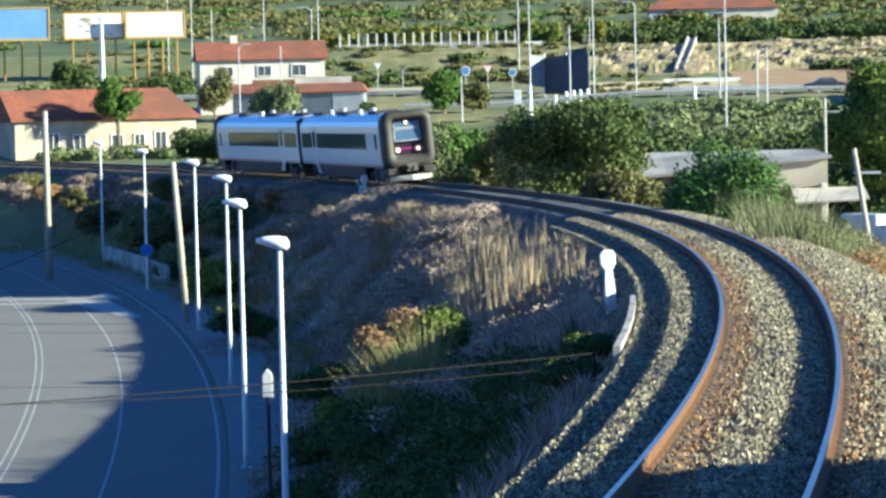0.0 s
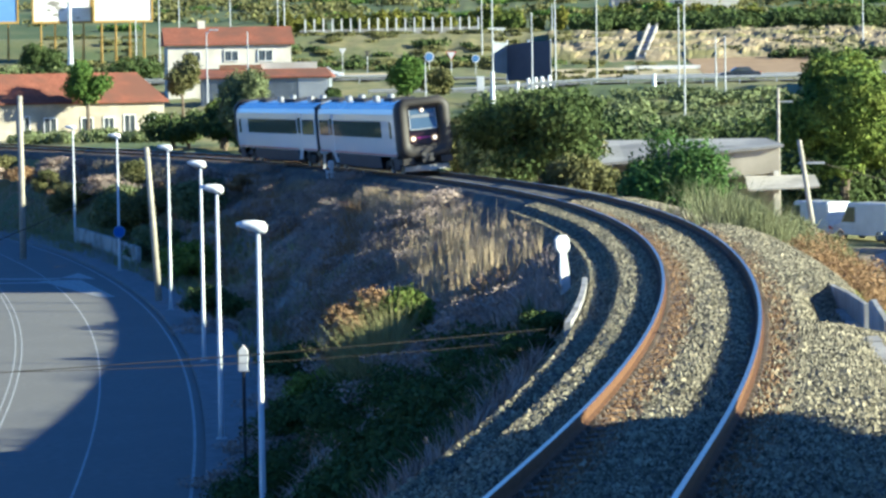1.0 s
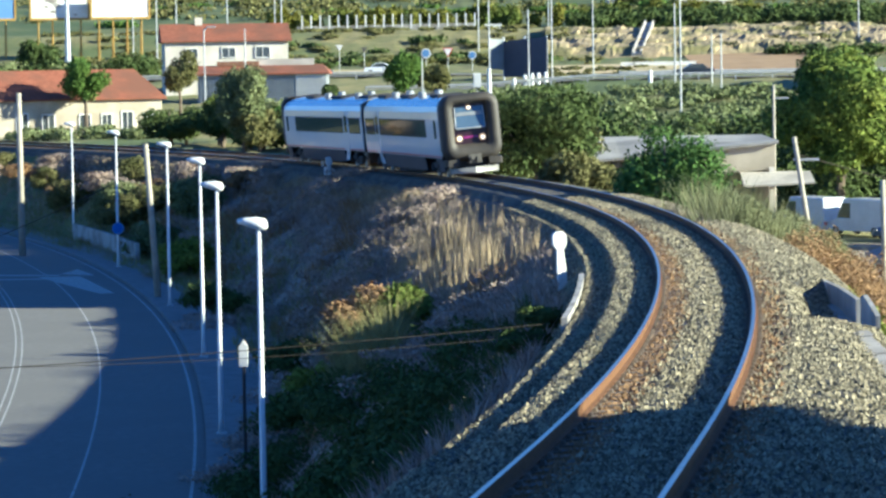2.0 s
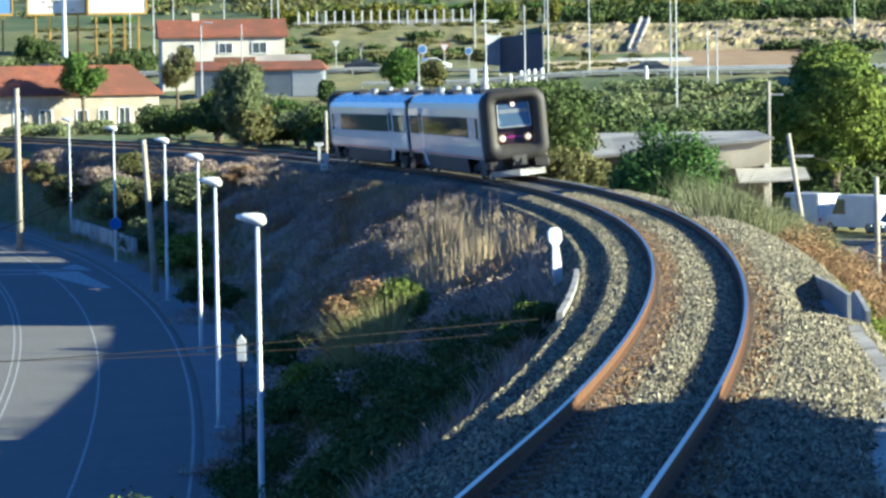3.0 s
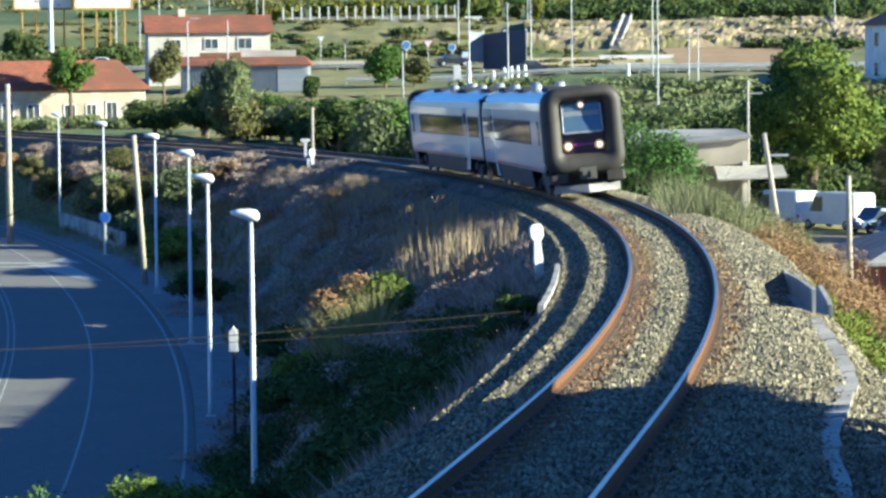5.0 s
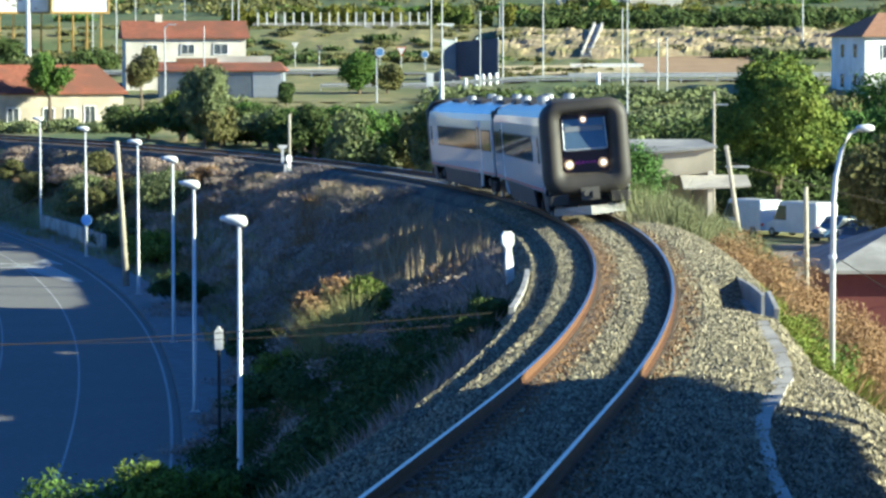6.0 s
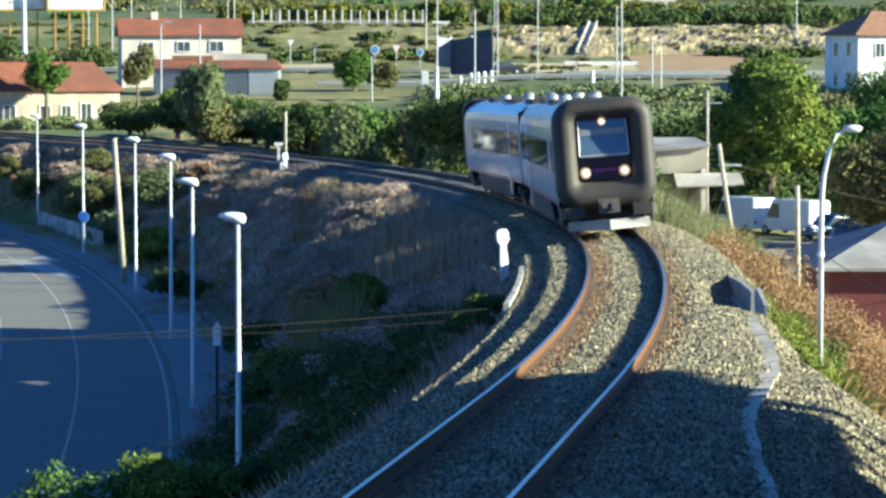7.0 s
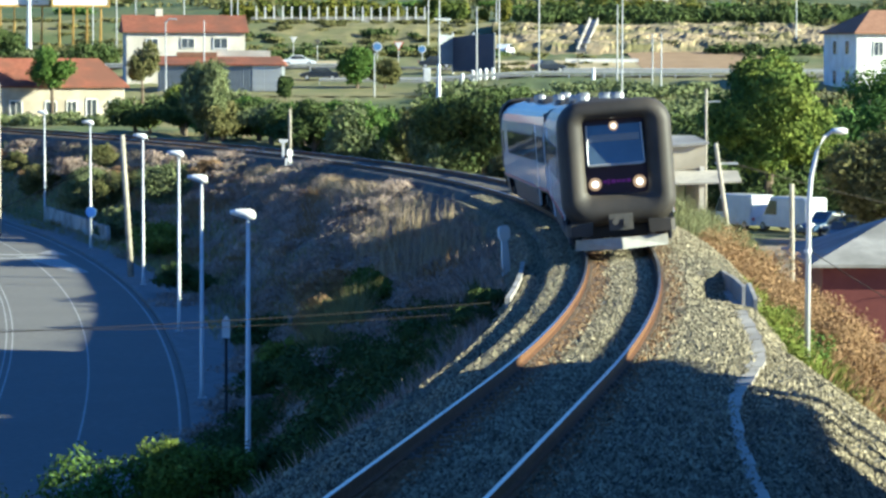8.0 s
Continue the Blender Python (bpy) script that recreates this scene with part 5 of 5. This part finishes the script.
ground_sheet("field", 25, 42.5, lambda x: 404, 44, M["field"], "brown ploughed field on the slope", "field", 0.10)
ground_sheet("straw_bank", 2, 44, lambda x: 391 + 0.25 * (x - 2), 20, M["straw"], "dry straw-yellow grass strip beside the road", "grass", 0.07)
ground_sheet("straw_bank", -42, -6, lambda x: 392, 18, M["straw"], "dry straw-yellow grass strip behind the houses", "grass", 0.07)
ground_sheet("lawn", -30, 4, lambda x: 340, 34, M["meadow"], "mown green grass below the far road", "grass", 0.04)


def build_guard_rail(x0, x1, yc):
    ob = thing("guard_rail", "galvanised steel guard rail along the far road", "guard rail")
    bm = bmesh.new()
    xs = np.arange(x0, x1, 4.0)
    loft(bm, [[(x, yc(x) + dy, hz(x, yc(x)) + z) for dy, z in ((0, 0.45), (-0.06, 0.53), (0, 0.6), (-0.06, 0.68), (0, 0.76), (0.03, 0.76), (0.03, 0.45))] for x in xs])
    part("beam", bm, M["galv"], ob)
    for x in xs:
        bm = bmesh.new()
        box(bm, (x, yc(x) + 0.08, hz(x, yc(x)) + 0.3), (0.12, 0.12, 0.9))
        part("post", bm, M["galv"], ob)


build_guard_rail(-14, 90, lambda x: 342.5 + 0.04 * x)
build_guard_rail(14, 90, lambda x: 357 + 0.04 * x)
build_guard_rail(-60, -8, lambda x: 365 + 0.03 * x)


def build_billboard(x0, w, zb, zt, y, face, label):
    ob = thing("billboard", label, "billboard", pose(x0, y, 0, 0, 0, 16))
    bm = bmesh.new()
    box(bm, (w / 2, 0, (zb + zt) / 2), (w, 0.2, zt - zb))
    part("panel", bm, M[face], ob)
    bm = bmesh.new()
    for a, b, c, d in ((w / 2, zt + 0.1, w + 0.4, 0.2), (w / 2, zb - 0.15, w + 0.4, 0.3), (-0.1, (zb + zt) / 2, 0.25, zt - zb), (w + 0.1, (zb + zt) / 2, 0.25, zt - zb)):
        box(bm, (a, -0.05, b), (c, 0.3, d))
    part("frame", bm, M["yellow"], ob, "ochre frame")
    if "torn" in label:
        torn_poster(ob)
    for i in range(4):
        bm = bmesh.new()
        x = w * (i + 0.5) / 4
        z = hz(x0 + x, y)
        tube(bm, [(x, 0.3, z - 0.3), (x, 0.15, zt - 0.2)], 0.12, 6)
        tube(bm, [(x, 1.6, hz(x0 + x, y + 1.6) - 0.3), (x, 0.25, zb + 0.8)], 0.08, 6)
        part("leg", bm, M["yellow"], ob)


def torn_poster(ob):
    """Ragged remnants of paper on the first billboard."""
    rng = np.random.default_rng(77)
    n = 11
    for cx, cz, r in ((2.6, 21.3, 0.9), (3.6, 20.5, 0.7), (2.0, 20.4, 0.45), (4.6, 21.4, 0.5), (3.0, 19.8, 0.5), (6.0, 19.3, 0.35)):
        ks = rng.uniform(0.5, 1.25, n)
        bm = bmesh.new()
        loft(bm, [[(cx + r * k * math.cos(6.283 * j / n), yy, cz + r * 0.55 * k * math.sin(6.283 * j / n)) for j, k in enumerate(ks)] for yy in (-0.125, -0.105)])
        part("poster_scrap", bm, M["walllow"], ob, "torn grey paper")


build_billboard(-62.4, 7.7, 18.9, 22.1, 426, "white", "white roadside billboard with torn poster scraps")
build_billboard(-54.2, 7.7, 18.9, 22.1, 426, "white", "white blank roadside billboard with an ochre frame")
build_billboard(-74.5, 9.5, 19.0, 23.0, 428, "boardblue", "blue faded roadside billboard")


def build_hoarding():
    ob = thing("hoarding", "two-sided metal roadside hoarding, one side coloured dark as shade", "billboard", pose(0, 360, 0))
    z = hz(0, 360)
    bm = bmesh.new()
    loft(bm, [[(-0.7, -1, z + 1.2), (1.0, 0, z + 1.0), (1.0, 0, z + 4.5), (-0.7, -1, z + 4.6)], [(-0.7, -0.85, z + 1.2), (1.0, 0.15, z + 1.0), (1.0, 0.15, z + 4.5), (-0.7, -0.85, z + 4.6)]])
    part("panel", bm, M["shedblue"], ob, "pale metal panel")
    # the shadow over this panel is painted as its dark colour
    bm = bmesh.new()
    loft(bm, [[(1.0, 0, z + 0.2), (5.8, -5, z + 0.4), (5.8, -5, z + 4.7), (1.0, 0, z + 4.3)], [(1.1, 0.15, z + 0.2), (5.9, -4.85, z + 0.4), (5.9, -4.85, z + 4.7), (1.1, 0.15, z + 4.3)]])
    part("panel", bm, M["boardshade"], ob, "metal panel with shadow put into its colour")
    for x, y in ((-0.6, -0.8), (1.0, 0.2), (3.4, -2.3), (5.8, -4.8)):
        bm = bmesh.new()
        tube(bm, [(x, y + 0.2, z - 0.6), (x, y + 0.2, z + 4.8)], 0.12, 8)
        part("post", bm, M["galv"], ob)


build_hoarding()


def plain_pole(x, y, top, r=0.09, mm="galv", arm=0.0, label="tall slim grey lamp column by the far road", z=None):
    z = hz(x, y) if z is None else z
    ob = thing("street_lamp", label, "street lamp", pose(x, y, z))
    bm = bmesh.new()
    h = top - z
    tube(bm, [(0, 0, -0.2), (0, 0, h)], [r * 1.3, r * 0.8], 8)
    part("pole", bm, M[mm], ob)
    if arm:
        bm = bmesh.new()
        tube(bm, [(0, 0, h - 0.3), (arm * 0.5, 0, h + 0.15), (arm, 0, h + 0.2)], 0.06, 6)
        box(bm, (arm * 1.2, 0, h + 0.18), (0.8, 0.3, 0.14))
        part("arm", bm, M[mm], ob)


for x, y, top, arm in ((-42.7, 400, 26, 0), (-40.4, 402, 21.5, 0), (-48.0, 420, 26, 0), (-38.0, 450, 26, 0), (-26.9, 400, 25, 0), (-28.0, 404, 21.5, -1.2), (-2.2, 430, 28, 0),
                       (-0.55, 312, 19.5, 0), (6.5, 362, 24, 0), (11.2, 362, 20.2, -0.8), (18.8, 332, 17.8, 0), (17.5, 300, 20, 0), (49.3, 430, 26, 0), (-28.4, 310, 15.7, 0.6), (-26.0, 330, 15.9, 0), (-7.4, 322, 12.5, 0), (22.5, 330, 14.6, 0), (22.9, 322, 14.6, 0), (3.6, 340, 17.6, 0), (8.0, 470, 21, 0)):
    plain_pole(x, y, top, 0.075, "galv", arm)
plain_pole(-0.6, 311, 11.4, 0.22, "lampwhite", 0, "white painted lower sleeve of a lamp column")
plain_pole(-57.0, 422, 21.4, 0.32, "lampwhite", 0, "thick white column beside the billboards")
plain_pole(16.6, 340, 10.9, 0.2, "lampwhite", 0, "short white marker column")


def build_bollards():
    bm = bmesh.new()
    tube(bm, [(0, 0, -0.3), (0, 0, 1.15), (0, 0, 1.25)], [0.2, 0.2, 0.1], 10)
    me = mesh("bollard", bm, M["lampwhite"])
    for i, (x, y) in enumerate(((3.2, 343), (4.0, 344), (4.7, 344), (5.5, 344.5), (2.0, 339))):
        tagged(new("bollard", me), "white round traffic bollard by the far road", "bollard", "bollards").matrix_basis = pose(x, y, hz(x, y))


build_bollards()


def build_fence():
    ob = thing("fence", "white concrete post fence on a low wall", "fence")
    bm = bmesh.new()
    loft(bm, [[(x, 480 + dy, 16.9 + dz + 0.006 * (x + 30)) for dy, dz in ((0, 0), (0.3, 0), (0.3, 0.95), (0, 0.95))] for x in (-30, -3)])
    part("base_wall", bm, M["walllow"], ob)
    bm = bmesh.new()
    box(bm, (0, 0, 0.9), (0.26, 0.25, 2.2), taper=0.8)
    me = mesh("post", bm, M["white"])
    for i in range(20):
        p = new("post", me)
        p.parent = ob
        p.matrix_basis = pose(-29.2 + i * 1.38, 480.1, 17.5)
    bm = bmesh.new()
    box(bm, (0, 0, 0.35), (2.6, 0.3, 0.9))
    single("low_wall", bm, M["white"], "short white wall by the fence gate", "wall", m=pose(-0.2, 474, 16.9))


build_fence()


def build_chute():
    bm = bmesh.new()
    p0, p1 = Vector((18.8, 421, 12.6)), Vector((21.6, 443, 17.0))
    d = Vector((0.75, -0.1, 0))
    n = Vector((0, 0, 0.35))
    rings = []
    for i in range(9):
        p = p0.lerp(p1, i / 8)
        rings.append([p - d * 0.9 + n * 1.6, p - d * 0.6 + n * 1.6, p - d * 0.55 + n * 0.8, p + d * 0.55 + n * 0.8, p + d * 0.6 + n * 1.6, p + d * 0.9 + n * 1.6, p + d * 0.9 - n * 2, p - d * 0.9 - n * 2])
    loft(bm, rings)
    single("drain_chute", bm, M["walllow"], "pale concrete drainage chute down the cutting", "drain")
    bm = bmesh.new()
    box(bm, (20.6, 400, hz(20.6, 400) + 0.25), (9.5, 0.5, 0.55))
    single("low_wall", bm, M["white"], "long low white wall at the foot of the cutting", "wall")


build_chute()


def build_rocks():
    rng = np.random.default_rng(31)
    nx, ny = 150, 22
    xs, t = np.linspace(7, 72, nx), np.linspace(0, 1, ny)
    gx, gt = np.meshgrid(xs, t)
    gy = 420.5 + gt * 26 + 1.2 * np.sin(gx * 0.21)
    gz = height(gx, gy)
    rough = np.zeros(gx.shape)
    for k in range(40):
        a, b, c, f = rng.uniform(0, 6.28), rng.uniform(-1, 1), rng.uniform(-1, 1), rng.uniform(0.4, 3.2)
        rough += np.sin(f * (gx * b + gt * 18 * c) + a) * 0.30 / (0.6 + f)
    edge = np.minimum(1, np.minimum(gt, 1 - gt) * 6)
    step = np.round((gt * 4 + rough * 0.45)) / 4
    crag = rng.normal(size=gx.shape) * 0.06
    gy = gy - (step - gt) * 3.0 * edge
    gz = gz + 1.2 * edge + (step - gt) * 0.8 * edge + crag * edge + rough * 0.12 * edge - 0.3 * (1 - edge)
    idx = np.arange(nx * ny).reshape(ny, nx)
    f = np.stack([idx[:-1, :-1], idx[:-1, 1:], idx[1:, 1:], idx[1:, :-1]], -1).reshape(-1, 4)
    ob = raw("rock_cutting", np.stack([gx, gy, gz], -1).reshape(-1, 3).tolist(), f.tolist(), M["rock"])
    tagged(ob, "weathered tan rock face of a road cutting", "rock face", kind="structure")


build_rocks()


def scrub(name, label, boxes, material, n, leaf, seed, per=3):
    """Uncountable bushes spread over stretches of land: (x0, x1, y0, y1, width, height, count)."""
    rng = np.random.default_rng(seed)
    bl = []
    for x0, x1, y0, y1, w, h, c in boxes:
        px, py = rng.uniform(x0, x1, c), rng.uniform(y0, y1, c)
        pz = height(px, py)
        for i in range(c):
            k = rng.uniform(0.6, 1.3)
            for _ in range(per):
                bl.append((px[i] + rng.normal() * w * 0.25, py[i] + rng.normal() * w * 0.25, pz[i] + h * k * rng.uniform(0.25, 0.6), w * k * 0.33, w * k * 0.33, h * k * 0.4))
    ob = new(name, quads(leaf_cloud(bl, n, leaf, seed + 1, hollow=0.6), M[material], name))
    tagged(ob, label, "shrubs", kind="stuff")


scrub("hillside_scrub", "green scrub covering the far hillside", ((-90, 100, 520, 700, 8, 1.4, 210), (-120, 130, 700, 1000, 14, 2.2, 150)), "leafdull", 66000, 0.6, 61)
scrub("hillside_gorse", "yellow-green gorse on the far hillside", ((-90, 100, 505, 680, 6, 1.0, 90),), "leaf", 26000, 0.45, 62)
scrub("clipped_hedge", "long yellow-green clipped hedge above the cutting", ((-34, 40, 487, 489, 2.6, 3.4, 90),), "hedge", 40000, 0.4, 75)
scrub("cutting_scrub", "dark scrub along the top of the cutting", ((12, 80, 448, 484, 5.5, 2.6, 110), (-32, 8, 402, 440, 4, 1.0, 30), (36, 74, 412, 426, 4, 1.4, 20)), "leafdark", 46000, 0.45, 63)
scrub("valley_thicket", "olive green thicket between the line and the far road", ((-13, 8, 246, 290, 5, 1.6, 26), (0, 28, 258, 330, 6, 1.3, 110), (14, 50, 225, 265, 6, 3.0, 12), (14, 60, 265, 320, 6, 1.2, 40), (-62, -44, 376, 392, 5, 2.4, 4)), "leafolive", 90000, 0.32, 64)
scrub("valley_brush", "dark green brush between the line and the far road", ((-13, 6, 240, 275, 5, 1.8, 20), (6, 58, 222, 268, 6.5, 3.7, 95), (-62, -40, 376, 392, 5, 2.8, 6)), "leafdark", 90000, 0.32, 65)
scrub("slope_tussocks", "low dry tussocks on the far slopes", ((-66, 6, 408, 474, 2.6, 0.45, 150), (4, 23, 376, 420, 2.0, 0.4, 30)), "leafdull", 30000, 0.32, 71)
scrub("hedge_row", "dark shrubs at the foot of the far slope", ((-30, 0, 412, 420, 3.5, 1.0, 20),), "leafdull", 9000, 0.35, 72)
# dark leaf colour here stands for shade at the bank's foot
scrub("foot_weeds", "soft green weeds at the foot of the bank, colour darkened for shade", ((-3.9, -0.6, 62, 86, 1.5, 0.65, 74), (-3.4, -1.4, 50, 64, 1.4, 0.65, 34), (-7.5, -3.2, 84, 98, 1.8, 0.8, 44)), "leafdark", 90000, 0.075, 76)
scrub("slope_weeds", "matted brown and olive weeds on the bank", ((-8.5, -3.0, 92, 118, 1.6, 0.5, 60), (-4.0, 0.5, 84, 106, 1.4, 0.4, 40), (-8.5, -2.5, 112, 150, 1.6, 0.75, 84), (-14, -7.5, 144, 184, 1.8, 0.6, 70), (-20, -12, 180, 206, 1.8, 0.6, 36)), "deadweed", 110000, 0.075, 77)
scrub("bracken_thicket", "rust-brown bracken thicket on the outer bank", ((8.4, 12, 52, 96, 2.0, 1.25, 84), (9.0, 13.5, 38, 58, 2.0, 1.2, 60)), "bracken", 150000, 0.05, 67)
scrub("wall_weeds", "fresh green weeds growing behind the low wall", ((6.1, 6.9, 47, 58, 0.9, 0.5, 22), (6.7, 7.5, 56, 70, 0.9, 0.5, 18)), "leafyellow", 16000, 0.05, 78)
scrub("bank_weeds", "green weeds among the bracken", ((7.0, 8.6, 50, 80, 1.1, 0.6, 14), (10.5, 14, 40, 70, 1.6, 1.0, 8)), "leaf", 9000, 0.06, 68)
scrub("cutting_bushes", "olive bushes clinging to the rock cutting", ((8, 74, 424, 444, 3.4, 1.2, 60),), "leafdull", 20000, 0.35, 69)
scrub("garden_shrubs", "mixed garden shrubs before the long house", ((-44, -27, 281, 289, 2.6, 1.1, 26), (-32, -20, 300, 312, 3, 1.6, 14)), "leafolive", 12000, 0.25, 66)
for i, (x, y, w, h, mm) in enumerate(((-9.6, 336, 4.8, 4.8, "leaf"), (-6.6, 337, 3.6, 3.4, "leafdull"), (-16.6, 318, 1.8, 2.6, "leafdark"), (-56, 386, 6.0, 5.0, "leafdark"), (38.5, 262, 9, 9.5, "leaf"), (31, 250, 8, 8.0, "leafdull"))):
    tree("tree", "rounded green tree on the far verge", x, y, w, h, M[mm], 3800, 0.4, seed=700 + i, low=0.06, k=14)
tree("tree", "small yellow-green garden tree beside the house", -26.0, 296, 3.0, 3.4, M["leafyellow"], 1600, 0.28, seed=720, low=0.1)


def motions():
    """Keys all that moves."""
    rows = {railcar_a: [], railcar_b: []}
    spin = {}
    for i in range(0, 241):
        t = i / 30
        nose = 175.3 - 14.15 * t - 5.4
        for car, c, turn in ((railcar_a, nose + CAR_L / 2, 1), (railcar_b, nose + CAR_L * 1.5 + 0.5, -1)):
            p0, a0 = on_track(c - BOGIE)
            p1, a1 = on_track(c + BOGIE)
            if i % 6 == 0:
                f = (p0 - p1) if turn > 0 else (p1 - p0)
                f.normalize()
                up = Vector((-math.cos(a0) * CANT / 1.74, math.sin(a0) * CANT / 1.74, 1)).normalized()
                r = f.cross(up).normalized()
                up = r.cross(f)
                m = Matrix((r, f, up)).transposed().to_4x4()
                m.translation = (p0 + p1) / 2
                rows[car].append((t, m))
    for car, rr in rows.items():
        walk(car, rr)
    for car, wheels, sign in ((railcar_a, wheels_a, -1), (railcar_b, wheels_b, 1)):
        for ob, yy in wheels:
            walk(ob, [(i / 30, pose(0, yy, 0.43) @ Matrix.Rotation(sign * 14.15 / 0.43 * i / 30, 4, "X")) for i in range(0, 241)])

    # the cars on the far roads
    def drive(ob, pts):
        ts = [0.0] + [i * 0.5 for i in range(1, 17)]
        rows = []
        tt, xx, yy = zip(*pts)

        def at(t):
            if t < tt[0]:
                v = (xx[1] - xx[0]) / (tt[1] - tt[0]), (yy[1] - yy[0]) / (tt[1] - tt[0])
                return xx[0] + v[0] * (t - tt[0]), yy[0] + v[1] * (t - tt[0])
            if t > tt[-1]:
                v = (xx[-1] - xx[-2]) / (tt[-1] - tt[-2]), (yy[-1] - yy[-2]) / (tt[-1] - tt[-2])
                return xx[-1] + v[0] * (t - tt[-1]), yy[-1] + v[1] * (t - tt[-1])
            return float(np.interp(t, tt, xx)), float(np.interp(t, tt, yy))
        for t in ts:
            x, y = at(t)
            x2, y2 = at(t + 0.2)
            x1, y1 = at(t - 0.2)
            rows.append((t, pose(x, y, hz(x, y) + 0.09, 0, 0, math.degrees(math.atan2(-(x2 - x1), y2 - y1)))))
        walk(ob, rows)

    drive(car_white, ((1.0, -20.2, 370.5), (1.5, -16.4, 370.5), (3.0, -6.9, 370.6), (3.5, -4.4, 372.0), (4.0, -3.6, 376.0), (4.5, -1.9, 381.0), (5.5, 1.0, 391.0)))
    drive(car_dark, ((1.0, -27.0, 369.4), (3.0, -15.1, 369.6), (3.5, -12.9, 369.6), (4.5, -5.1, 370.0), (5.5, 0.0, 371.0)))
    drive(car_black, ((3.0, 17.3, 349.9), (3.5, 15.0, 349.8), (4.0, 11.7, 349.7), (4.5, 9.3, 349.6), (6.0, -0.8, 349.2)))
    drive(car_late, ((6.0, -21.2, 370.4), (6.5, -16.0, 370.4), (7.0, -11.0, 370.5)))
    drive(car_pale, ((7.0, -26.2, 370.2), (7.5, -21.8, 370.3), (8.0, -17.6, 370.4)))


motions()
